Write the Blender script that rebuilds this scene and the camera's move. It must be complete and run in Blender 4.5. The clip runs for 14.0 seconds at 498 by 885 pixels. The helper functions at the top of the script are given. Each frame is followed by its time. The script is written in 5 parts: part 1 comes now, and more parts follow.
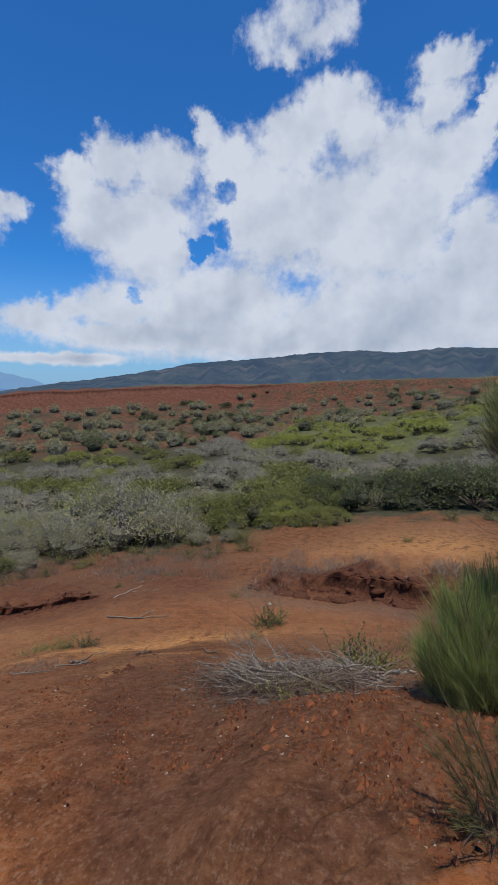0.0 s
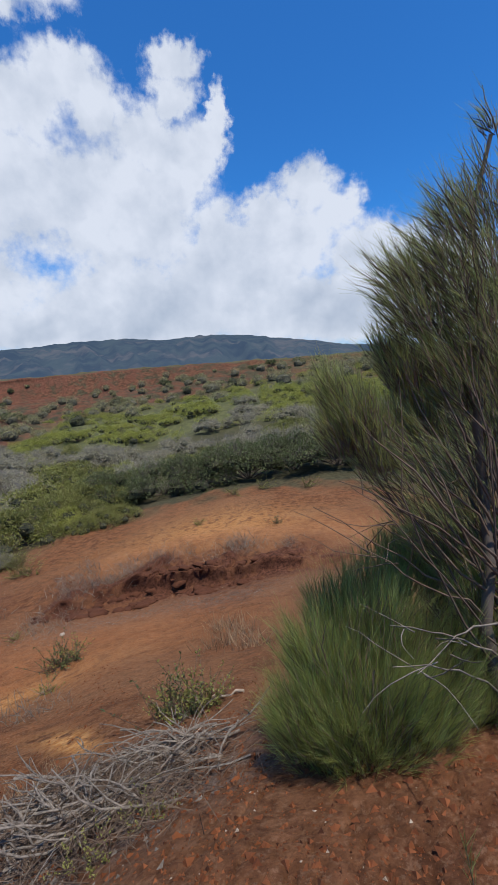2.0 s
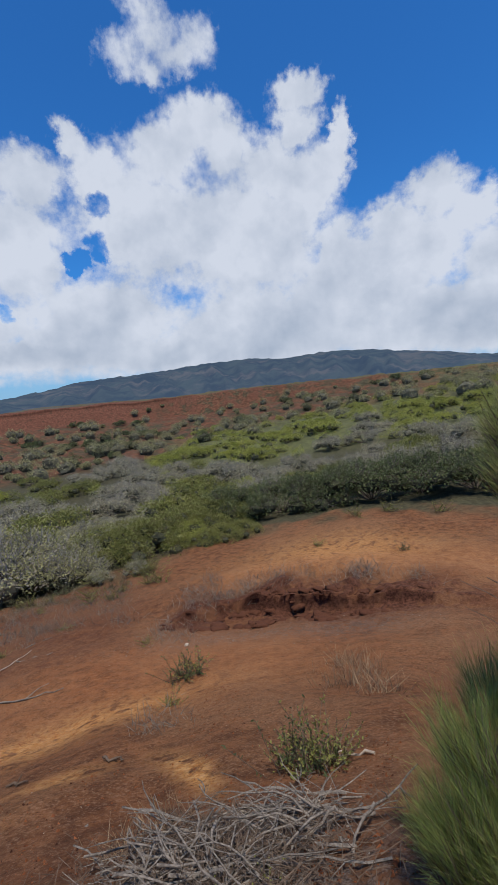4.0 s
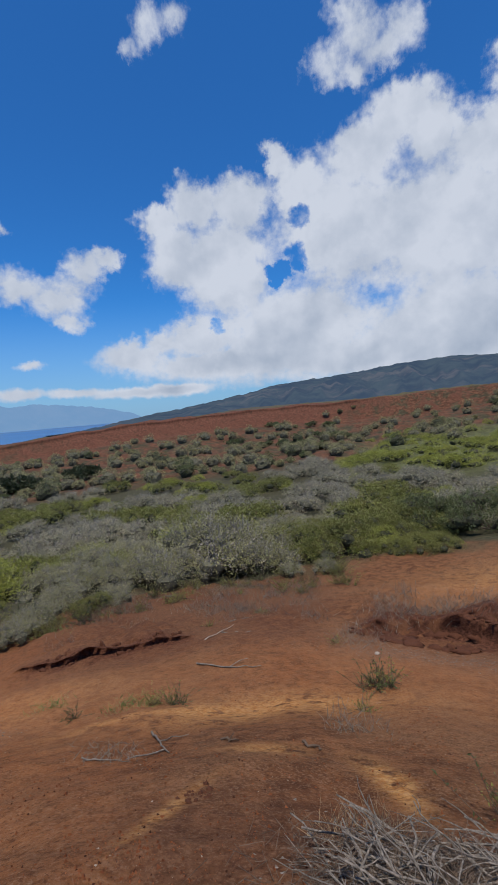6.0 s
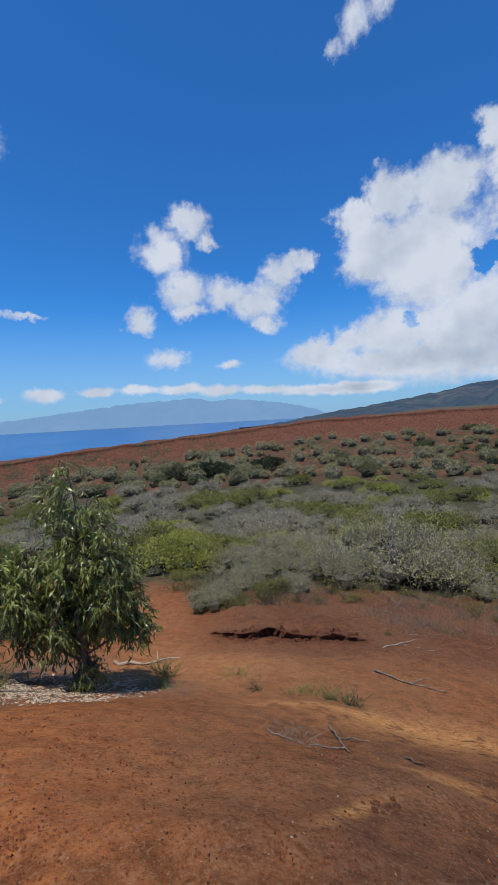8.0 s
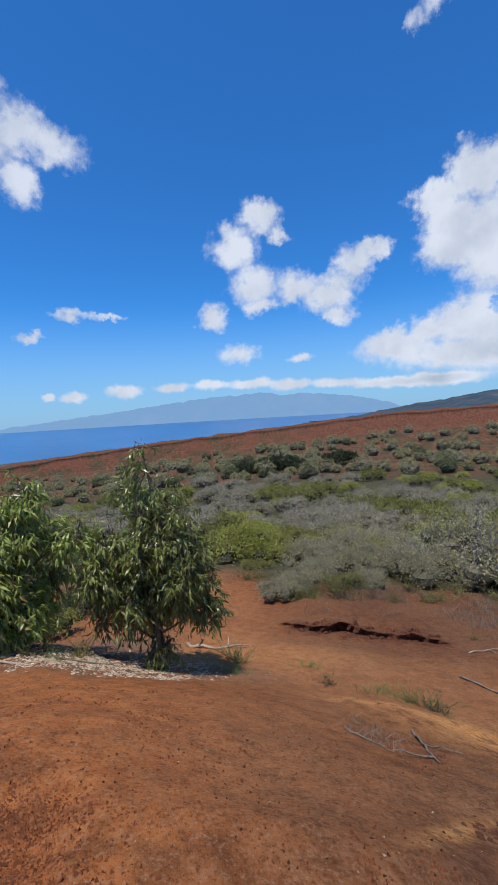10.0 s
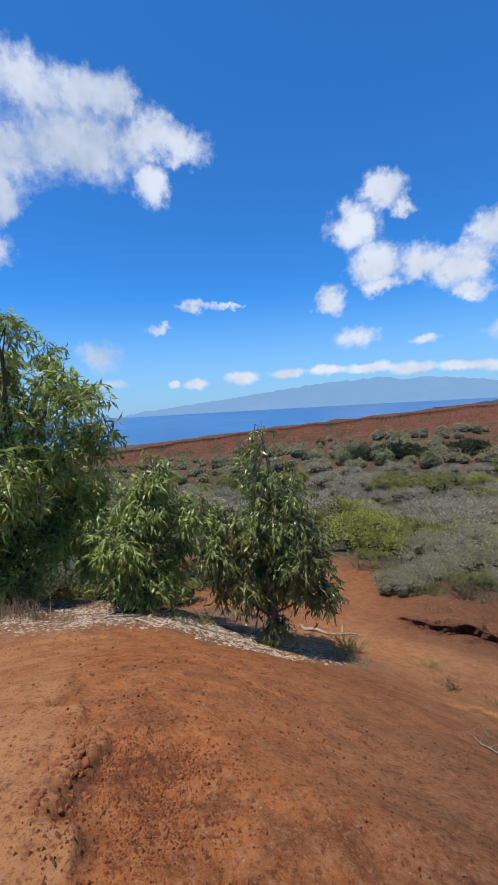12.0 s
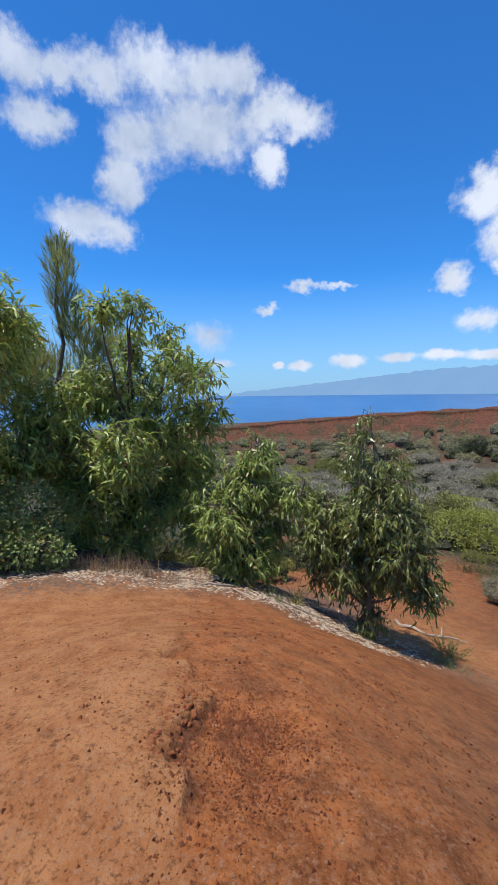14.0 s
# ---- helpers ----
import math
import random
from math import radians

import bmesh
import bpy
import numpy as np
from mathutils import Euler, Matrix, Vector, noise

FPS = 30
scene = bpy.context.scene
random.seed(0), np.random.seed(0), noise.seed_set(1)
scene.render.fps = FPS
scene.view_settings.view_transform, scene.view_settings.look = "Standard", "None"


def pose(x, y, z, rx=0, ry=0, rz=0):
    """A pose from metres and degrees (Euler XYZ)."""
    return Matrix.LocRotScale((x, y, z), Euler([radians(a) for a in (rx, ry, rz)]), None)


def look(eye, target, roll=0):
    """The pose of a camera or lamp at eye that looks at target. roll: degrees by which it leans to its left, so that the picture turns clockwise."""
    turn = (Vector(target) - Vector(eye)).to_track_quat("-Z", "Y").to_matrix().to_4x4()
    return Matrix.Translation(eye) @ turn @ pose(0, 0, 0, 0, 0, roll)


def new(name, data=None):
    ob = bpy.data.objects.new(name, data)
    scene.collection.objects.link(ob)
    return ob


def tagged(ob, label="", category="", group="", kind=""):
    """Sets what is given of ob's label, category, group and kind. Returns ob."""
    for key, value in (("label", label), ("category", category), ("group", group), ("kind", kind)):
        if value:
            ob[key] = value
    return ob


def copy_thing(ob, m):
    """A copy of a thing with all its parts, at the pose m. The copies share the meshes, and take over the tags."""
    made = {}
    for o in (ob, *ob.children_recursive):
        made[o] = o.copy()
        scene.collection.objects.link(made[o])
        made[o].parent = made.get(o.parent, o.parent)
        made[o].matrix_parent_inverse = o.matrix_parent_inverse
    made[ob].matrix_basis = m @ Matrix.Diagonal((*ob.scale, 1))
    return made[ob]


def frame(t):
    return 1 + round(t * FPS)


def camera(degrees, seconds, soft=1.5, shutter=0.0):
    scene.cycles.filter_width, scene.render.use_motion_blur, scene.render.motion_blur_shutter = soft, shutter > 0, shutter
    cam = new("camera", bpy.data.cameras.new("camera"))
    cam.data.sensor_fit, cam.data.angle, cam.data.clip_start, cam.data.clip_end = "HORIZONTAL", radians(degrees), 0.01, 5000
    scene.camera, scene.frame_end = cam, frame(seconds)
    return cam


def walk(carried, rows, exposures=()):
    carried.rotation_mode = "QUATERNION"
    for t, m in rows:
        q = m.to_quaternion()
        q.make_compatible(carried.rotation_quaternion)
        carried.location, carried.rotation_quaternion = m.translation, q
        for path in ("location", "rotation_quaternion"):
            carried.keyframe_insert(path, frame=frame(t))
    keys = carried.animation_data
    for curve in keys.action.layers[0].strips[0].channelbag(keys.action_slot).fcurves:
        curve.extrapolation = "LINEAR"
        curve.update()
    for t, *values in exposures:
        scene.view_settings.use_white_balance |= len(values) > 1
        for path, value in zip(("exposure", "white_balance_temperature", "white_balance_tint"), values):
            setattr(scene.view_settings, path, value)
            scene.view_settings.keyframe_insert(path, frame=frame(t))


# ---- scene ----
# ------------------------------------------------------------ camera and walk
cam = camera(59.84, 14.0, soft=0.7, shutter=0.1)
# seconds, eye and target in metres, roll in degrees
PATH = [
    (0, (0.269, -0.385, 2.704), (-0.195, 1.541, 2.426), -0.08),
    (0.5, (0.233, -0.176, 2.695), (0.041, 1.793, 2.398), -0.02),
    (1, (0.226, 0.036, 2.683), (0.221, 2.010, 2.363), 0.30),
    (1.5, (0.191, 0.240, 2.662), (0.576, 2.173, 2.324), -1.92),
    (2, (0.212, 0.368, 2.699), (0.735, 2.265, 2.345), -2.79),
    (2.2, (0.244, 0.422, 2.717), (0.777, 2.318, 2.369), -3.16),
    (4.3, (0.162, 0.567, 2.757), (-0.005, 2.546, 2.526), -4.73),
    (4.5, (0.143, 0.564, 2.756), (-0.130, 2.532, 2.534), -4.96),
    (5, (0.097, 0.543, 2.762), (-0.408, 2.468, 2.564), -5.09),
    (5.5, (0.053, 0.519, 2.766), (-0.656, 2.381, 2.589), -4.72),
    (6, (0.017, 0.486, 2.777), (-0.825, 2.292, 2.607), -4.70),
    (6.5, (-0.047, 0.435, 2.787), (-1.092, 2.133, 2.623), -4.05),
    (7, (-0.086, 0.425, 2.785), (-1.322, 1.991, 2.635), -3.69),
    (7.5, (-0.096, 0.397, 2.804), (-1.485, 1.829, 2.669), -3.33),
    (8, (-0.101, 0.378, 2.813), (-1.602, 1.693, 2.685), -3.00),
    (8.2, (-0.095, 0.370, 2.815), (-1.634, 1.642, 2.696), -3.25),
    (10.5, (-0.397, 0.497, 2.592), (-2.128, 1.485, 2.437), -3.15),
    (11, (-0.408, 0.473, 2.591), (-2.193, 1.359, 2.427), -3.30),
    (11.5, (-0.411, 0.457, 2.592), (-2.260, 1.201, 2.425), -3.44),
    (12, (-0.422, 0.439, 2.588), (-2.330, 1.014, 2.413), -3.26),
    (12.5, (-0.427, 0.413, 2.590), (-2.369, 0.854, 2.407), -2.47),
    (13, (-0.427, 0.392, 2.591), (-2.389, 0.731, 2.400), -1.98),
    (13.5, (-0.441, 0.369, 2.595), (-2.416, 0.598, 2.373), -0.97),
    (14, (-0.452, 0.351, 2.591), (-2.433, 0.473, 2.350), -0.81),
]
walk(cam, [(t, look(eye, target, roll)) for t, eye, target, roll in PATH],
     exposures=[(0.0, -0.28), (1.5, -0.25), (2.0, -0.08), (4.5, -0.28), (6.5, -0.32), (8.0, -0.22), (11.0, -0.02), (14.0, 0.10)])

# ------------------------------------------------------------ small node helpers
def node(tree, kind, inputs=None, **settings):
    n = tree.nodes.new(kind)
    for key, value in settings.items():
        setattr(n, key, value)
    for key, value in (inputs or {}).items():
        if isinstance(value, bpy.types.NodeSocket):
            tree.links.new(value, n.inputs[key])
        else:
            n.inputs[key].default_value = value
    return n


def calc(tree, operation, a, b=0.0, c=0.0, clamp=False):
    return node(tree, "ShaderNodeMath", {0: a, 1: b, 2: c}, operation=operation, use_clamp=clamp).outputs[0]


def vec(tree, operation, a, b=(0, 0, 0), c=(0, 0, 0), out=0):
    return node(tree, "ShaderNodeVectorMath", {0: a, 1: b, 2: c}, operation=operation).outputs[out]


def blend(tree, factor, a, b):
    return node(tree, "ShaderNodeMix", {"Factor": factor, 6: a, 7: b}, data_type="RGBA").outputs[2]


def span(tree, value, low, high, to_low=0.0, to_high=1.0, smooth=True):
    return node(tree, "ShaderNodeMapRange", {0: value, 1: low, 2: high, 3: to_low, 4: to_high},
                interpolation_type="SMOOTHSTEP" if smooth else "LINEAR").outputs[0]


def rgb(r, g, b):
    return (r, g, b, 1.0)


# ------------------------------------------------------------ sky with trade-wind clouds, and the sun
SUN_HEIGHT, SUN_TURN = 75.0, 158.0   # degrees above the horizon; clockwise from the +y axis
world = bpy.data.worlds.new("sky")
scene.world = world
world.use_nodes = True
W = world.node_tree
W.nodes.clear()
sky = node(W, "ShaderNodeTexSky", sky_type="NISHITA", sun_disc=False, sun_elevation=radians(SUN_HEIGHT),
           sun_rotation=radians(SUN_TURN), altitude=300.0, air_density=1.0, dust_density=0.4, ozone_density=3.0)
way = node(W, "ShaderNodeTexCoord").outputs["Generated"]
axes = node(W, "ShaderNodeSeparateXYZ", {0: way}).outputs
side = calc(W, "MULTIPLY", calc(W, "ARCTAN2", calc(W, "MULTIPLY", axes[0], -1.0), axes[1]), 57.29578)
height = calc(W, "MULTIPLY", calc(W, "ARCSINE", axes[2]), 57.29578)
chart = node(W, "ShaderNodeCombineXYZ", {0: side, 1: height}).outputs[0]


def fleece(scale, detail, rough, shift=(0, 0, 0)):
    return node(W, "ShaderNodeTexNoise", {"Vector": vec(W, "ADD", chart, shift), "Scale": scale, "Detail": detail, "Roughness": rough})


swirl = fleece(0.20, 5.0, 0.6)
drift = vec(W, "MULTIPLY", vec(W, "SUBTRACT", swirl.outputs["Color"], (0.5, 0.5, 0.5)), (4.0, 3.0, 0.0))
low_calm = span(W, height, 1.0, 12.0, 0.3, 1.0)
ruffle = fleece(0.75, 6.0, 0.6, (5.0, 11.0, 0.0))
drift = vec(W, "MULTIPLY_ADD", vec(W, "SUBTRACT", ruffle.outputs["Color"], (0.5, 0.5, 0.5)), (3.2, 2.6, 0.0), drift)
warped = vec(W, "ADD", chart, node(W, "ShaderNodeVectorMath", {0: drift, 3: low_calm}, operation="SCALE").outputs[0])
field = None


def puff_group(puffs, thin=0.0):
    """Joins cloud lobes (degrees to the left of +y, degrees up, half width, half height) to the cloud field."""
    global field
    for a, e, w, h in puffs:
        lobe = vec(W, "MULTIPLY_ADD", warped, (1 / w, 1 / h, 0), (-a / w, -e / h, 0))
        reach = vec(W, "DOT_PRODUCT", lobe, lobe, out=1)
        reach = calc(W, "ADD", reach, thin) if thin else reach
        field = reach if field is None else calc(W, "SMOOTH_MIN", field, reach, 0.55)


HOLES = [(16.7, 22.1, 1.0), (19.6, 15.9, 0.9), (16.9, 17.6, 1.0), (28.2, 10.4, 0.7)]
puff_group([(34.2, 22.4, 2.9, 2.1), (29.4, 24.0, 3.8, 2.8), (31.6, 18.4, 4.3, 3.8), (23.8, 24.0, 4.7, 3.0), (18.7, 27.6, 2.1, 2.1), (16.3, 24.8, 4.1, 3.4), (26.1, 17.1, 7.2, 6.2), (8.7, 26.8, 4.8, 3.4), (3.4, 29.2, 4.6, 3.0), (0.1, 27.2, 3.9, 3.3), (11.5, 19.8, 9.1, 7.1), (-5.1, 25.0, 4.5, 3.1), (-8.8, 22.6, 4.9, 4.2),
            (-0.3, 18.1, 12.5, 8.1), (30.4, 9.3, 5.8, 3.2), (17.9, 9.7, 11.9, 5.8), (39.3, 7.5, 5.0, 2.0), (-4.6, 7.9, 17.5, 6.3), (-12.7, 15.7, 3.5, 4.9), (-8.7, 31.0, 3.3, 2.0), (-8.6, 28.4, 3.2, 2.2), (-13.6, 27.4, 1.4, 2.2), (-12.4, 24.5, 2.2, 2.2), (26.6, 5.8, 13.0, 2.0)])  # great cloud
puff_group([(11.5, 35.2, 3.4, 2.1), (8.2, 36.4, 3.4, 2.4), (8.6, 33.8, 2.8, 1.6), (2.7, 36.0, 2.8, 2.2), (5.0, 34.8, 4.2, 1.8), (9.0, 38.4, 3.4, 1.9)], 0.34)
puff_group([(33.2, 39.5, 2.8, 1.9), (35.4, 37.6, 1.7, 1.1), (30.4, 39.8, 2.8, 1.6), (34.0, 38.4, 1.8, 1.4)], 0.56)  # wisps
puff_group([(-24.0, 19.8, 3.9, 2.9), (-27.6, 17.3, 3.5, 2.8), (-22.1, 14.8, 6.9, 4.7), (-30.9, 12.8, 5.3, 3.6), (-34.2, 10.7, 6.0, 4.7), (-15.0, 11.5, 10.5, 7.3), (-27.5, 6.8, 14.2, 5.1), (-39.1, 8.3, 7.5, 5.9), (-18.5, 17.5, 4.0, 3.0), (5.0, 5.2, 30.0, 3.0), (-32.0, 5.0, 26.0, 3.2)])  # eastern cloud
puff_group([(55.2, 23.2, 3.3, 1.9), (58.6, 20.2, 3.2, 2.7), (56.0, 16.2, 3.9, 2.4), (51.0, 15.3, 3.7, 2.1), (46.6, 14.3, 3.8, 2.5), (41.0, 18.4, 2.5, 1.6), (43.9, 17.3, 2.6, 1.8), (45.7, 11.6, 2.3, 1.5), (52.5, 21.5, 1.5, 1.3), (55.3, 13.8, 2.2, 1.3)], 0.10)
puff_group([(61.6, 12.5, 2.3, 1.9), (58.9, 7.6, 3.0, 1.6), (51.0, 6.7, 1.9, 0.7), (39.0, 7.0, 4.6, 2.2), (35.2, 8.8, 2.4, 1.8)], 0.18)  # small clouds
puff_group([(82.5, 3.2, 0.8, 0.5), (79.5, 2.9, 1.6, 0.7), (73.5, 3.5, 2.5, 0.9), (67.6, 3.7, 2.4, 0.7), (62.4, 3.8, 2.6, 0.7), (57.3, 3.7, 3.2, 0.7), (52.2, 3.4, 3.2, 0.7), (46.0, 3.2, 3.8, 0.6), (39.5, 2.8, 5.5, 0.7), (34.0, 2.8, 5.5, 0.9)])  # cloud bank
puff_group([(78.7, 12.8, 3.2, 0.8), (75.0, 12.5, 2.2, 0.5), (84.2, 10.2, 1.6, 0.6), (91.5, 6.8, 3.0, 2.4), (90.0, 3.3, 2.2, 0.7)], 0.30)  # thin clouds
puff_group([(111.9, 32.4, 3.2, 2.3), (107.9, 32.4, 3.5, 1.8), (103.1, 32.4, 3.7, 2.3), (97.0, 33.6, 5.8, 2.8), (91.3, 33.2, 4.7, 2.4), (87.3, 33.2, 3.0, 2.3), (83.9, 30.3, 4.1, 2.8), (79.4, 29.4, 3.9, 2.2), (83.3, 26.0, 2.5, 2.9), (92.2, 28.9, 8.1, 3.7), (99.6, 27.9, 4.5, 3.8), (110.6, 27.9, 3.9, 2.3), (106.5, 19.2, 5.2, 2.2), (102.8, 18.6, 3.0, 2.0), (101.5, 23.7, 3.0, 3.1)], 0.12)  # western cloud
thick = calc(W, "SUBTRACT", 1.06, calc(W, "SQRT", calc(W, "MAXIMUM", field, 0.0)))
# windows of blue in the great cloud
for a, e, w in HOLES:
    lobe = vec(W, "MULTIPLY_ADD", warped, (1 / w, 1 / w, 0), (-a / w, -e / w, 0))
    gap = span(W, vec(W, "DOT_PRODUCT", lobe, lobe, out=1), 0.0, 3.5, 0.46, 0.0)
    thick = calc(W, "SUBTRACT", thick, gap)
curl = fleece(0.55, 8.0, 0.62)
billow = fleece(0.15, 8.0, 0.60, (31.0, 7.0, 0.0))
knobs = node(W, "ShaderNodeTexVoronoi", {"Vector": warped, "Scale": 0.36, "Detail": 3.0, "Roughness": 0.55, "Smoothness": 0.35}, feature="SMOOTH_F1", normalize=True).outputs["Distance"]
knob = calc(W, "SUBTRACT", 0.42, knobs)
west = span(W, side, 36.0, 46.0)
puffy = calc(W, "MULTIPLY_ADD", calc(W, "SUBTRACT", curl.outputs[0], 0.5), 1.0, calc(W, "MULTIPLY", thick, 1.5))
puffy = calc(W, "MULTIPLY_ADD", calc(W, "SUBTRACT", billow.outputs[0], 0.5), 1.1, puffy)
puffy = calc(W, "MULTIPLY_ADD", knob, 0.55, puffy)
high_thin = span(W, height, 32.0, 35.0)   # the highest puffs are torn and half transparent
west = calc(W, "MAXIMUM", west, calc(W, "MULTIPLY", high_thin, 0.8))
cover = calc(W, "MULTIPLY_ADD", span(W, puffy, -0.14, 0.98), west, calc(W, "MULTIPLY", span(W, puffy, -0.14, 0.74), calc(W, "SUBTRACT", 1.0, west)))
# relief of the clouds: the side towards the sun is brighter than the side away from it
soft_a, soft_b = fleece(0.085, 4.0, 0.5), fleece(0.085, 4.0, 0.5, (-1.2, -2.0, 0.0))
relief = calc(W, "MULTIPLY_ADD", calc(W, "SUBTRACT", soft_a.outputs[0], soft_b.outputs[0]), 2.2, 0.78)
fluff = calc(W, "MULTIPLY_ADD", knob, 0.55, calc(W, "MULTIPLY", calc(W, "SUBTRACT", curl.outputs[0], 0.5), 0.30))
grey_side = span(W, side, 48.0, 34.0)
base_grey = calc(W, "MULTIPLY", calc(W, "MULTIPLY", span(W, height, 4.0, 14.0, 0.34, 0.0), span(W, thick, 0.2, 0.8)), grey_side)
bright = calc(W, "SUBTRACT", calc(W, "SUBTRACT", calc(W, "ADD", relief, fluff), base_grey), calc(W, "MULTIPLY", span(W, side, 76.0, 92.0), 0.28), clamp=True)
cloud = blend(W, bright, rgb(0.38, 0.465, 0.61), rgb(0.76, 0.82, 0.94))
air = node(W, "ShaderNodeVectorMath", {0: sky.outputs[0], 1: (0.029, 0.097, 0.168)}, operation="MULTIPLY").outputs[0]
air = blend(W, span(W, height, -1.0, 15.0, 0.72, 0.0), air, rgb(0.36, 0.56, 0.84))
out = node(W, "ShaderNodeBackground", {0: blend(W, calc(W, "MULTIPLY", cover, span(W, side, 76.0, 92.0, 0.98, 0.88)), air, cloud), 1: 1.0})
node(W, "ShaderNodeOutputWorld", {0: out.outputs[0]})

sun = new("sun", bpy.data.lights.new("sun", "SUN"))
sun.data.energy, sun.data.angle, sun.data.color = 4.9, radians(0.53), (1.0, 0.95, 0.87)
toward_sun = Vector((math.sin(radians(SUN_TURN)) * math.cos(radians(SUN_HEIGHT)),
                     math.cos(radians(SUN_TURN)) * math.cos(radians(SUN_HEIGHT)), math.sin(radians(SUN_HEIGHT))))
sun.matrix_world = look(toward_sun * 50, (0, 0, 0))

# ------------------------------------------------------------ materials
def material(name, rough=0.9, specular=0.2):
    m = bpy.data.materials.new(name)
    m.use_nodes = True
    t = m.node_tree
    b = t.nodes["Principled BSDF"]
    b.inputs["Roughness"].default_value = rough
    b.inputs["Specular IOR Level"].default_value = specular
    return m, t, b


def place(t):
    return node(t, "ShaderNodeTexCoord").outputs["Object"]


def grain(t, at, scale, detail=4.0, rough=0.6):
    return node(t, "ShaderNodeTexNoise", {"Vector": at, "Scale": scale, "Detail": detail, "Roughness": rough}).outputs[0]


def relief_of(t, b, height_value, strength, distance):
    bump = node(t, "ShaderNodeBump", {"Height": height_value, "Strength": strength, "Distance": distance})
    t.links.new(bump.outputs[0], b.inputs["Normal"])


def mask(t, name):
    return node(t, "ShaderNodeAttribute", attribute_name=name).outputs["Fac"]


def soil_material():
    m, t, b = material("red_soil", 0.95, 0.1)
    at = place(t)
    big, mid, fine, grit = grain(t, at, 0.35), grain(t, at, 4.2, 6.0, 0.66), grain(t, at, 14.0, 6.0), grain(t, at, 90.0, 3.0)
    red = blend(t, span(t, mid, 0.35, 0.65), rgb(0.125, 0.044, 0.017), rgb(0.285, 0.103, 0.038))
    tan = blend(t, span(t, fine, 0.35, 0.65), rgb(0.25, 0.107, 0.044), rgb(0.40, 0.188, 0.084))
    colour = blend(t, calc(t, "MULTIPLY", span(t, big, 0.42, 0.62), 0.55), red, tan)
    ochre = blend(t, span(t, fine, 0.4, 0.6), rgb(0.60, 0.225, 0.055), rgb(0.82, 0.39, 0.13))
    colour = blend(t, calc(t, "MULTIPLY", mask(t, "ochre"), span(t, mid, 0.36, 0.50)), colour, ochre)
    speck_a = grain(t, at, 38.0, 4.0, 0.7)
    # dark crust colour, also painted as shade on the trail's edge
    crust_shade = blend(t, span(t, calc(t, "MULTIPLY_ADD", speck_a, 0.5, calc(t, "MULTIPLY", fine, 0.5)), 0.38, 0.62), rgb(0.060, 0.020, 0.011), rgb(0.215, 0.080, 0.042))
    warm = blend(t, span(t, grain(t, at, 5.5, 6.0, 0.7), 0.3, 0.68), rgb(0.40, 0.106, 0.027), rgb(0.60, 0.195, 0.057))
    colour = blend(t, calc(t, "MULTIPLY", mask(t, "warm"), span(t, mid, 0.3, 0.6, 0.4, 1.0)), colour, warm)
    colour = blend(t, calc(t, "MULTIPLY", mask(t, "path"), 0.85), colour, blend(t, span(t, grain(t, at, 3.4, 7.0, 0.7), 0.36, 0.62), rgb(0.42, 0.145, 0.047), rgb(0.60, 0.245, 0.092)))
    flake = grain(t, at, 9.0, 8.0, 0.75)
    colour = blend(t, span(t, flake, 0.53, 0.62, 0.0, 0.32), colour, rgb(0.42, 0.175, 0.078))
    colour = blend(t, span(t, flake, 0.46, 0.36, 0.0, 0.36), colour, rgb(0.11, 0.038, 0.016))
    stain = grain(t, at, 6.5, 7.0, 0.72)
    colour = blend(t, span(t, stain, 0.46, 0.34, 0.0, 0.28), colour, rgb(0.085, 0.031, 0.014))
    scuff = grain(t, at, 26.0, 6.0, 0.75)
    colour = blend(t, span(t, scuff, 0.46, 0.36, 0.0, 0.5), colour, rgb(0.085, 0.030, 0.013))
    colour = blend(t, span(t, scuff, 0.54, 0.64, 0.0, 0.5), colour, rgb(0.44, 0.225, 0.120))
    speck = grain(t, at, 46.0, 4.0, 0.7)
    colour = blend(t, span(t, speck, 0.55, 0.64, 0.0, 0.5), colour, rgb(0.46, 0.25, 0.145))
    colour = blend(t, span(t, speck, 0.44, 0.36, 0.0, 0.55), colour, rgb(0.075, 0.028, 0.014))
    colour = blend(t, mask(t, "crust_shade"), colour, crust_shade)
    litter = blend(t, span(t, grit, 0.40, 0.60), rgb(0.075, 0.052, 0.040), rgb(0.24, 0.19, 0.15))
    colour = blend(t, calc(t, "MULTIPLY", mask(t, "litter"), span(t, fine, 0.44, 0.56)), colour, litter)
    # scrubland floor, coloured darker for the shade under its shrubs, and the far slope
    dry = blend(t, span(t, mid, 0.35, 0.65), rgb(0.065, 0.054, 0.027), rgb(0.12, 0.098, 0.052))
    far_mid, far_fine = grain(t, at, 0.22, 6.0, 0.7), grain(t, at, 1.1, 5.0, 0.7)
    herb = blend(t, span(t, far_fine, 0.35, 0.65), rgb(0.055, 0.046, 0.023), rgb(0.130, 0.100, 0.052))
    scrub = blend(t, span(t, far_mid, 0.42, 0.55), herb, blend(t, span(t, far_fine, 0.4, 0.6), rgb(0.125, 0.046, 0.024), rgb(0.26, 0.105, 0.054)))
    colour = blend(t, mask(t, "scrub"), colour, blend(t, mask(t, "slope"), dry, scrub))
    meadow = blend(t, span(t, far_fine, 0.35, 0.65), rgb(0.10, 0.094, 0.038), rgb(0.195, 0.178, 0.066))
    colour = blend(t, calc(t, "MULTIPLY", mask(t, "meadow"), span(t, far_mid, 0.30, 0.45)), colour, meadow)
    streak = grain(t, vec(t, "MULTIPLY", at, (1.0, 1.0, 0.15)), 1.6, 6.0, 0.7)
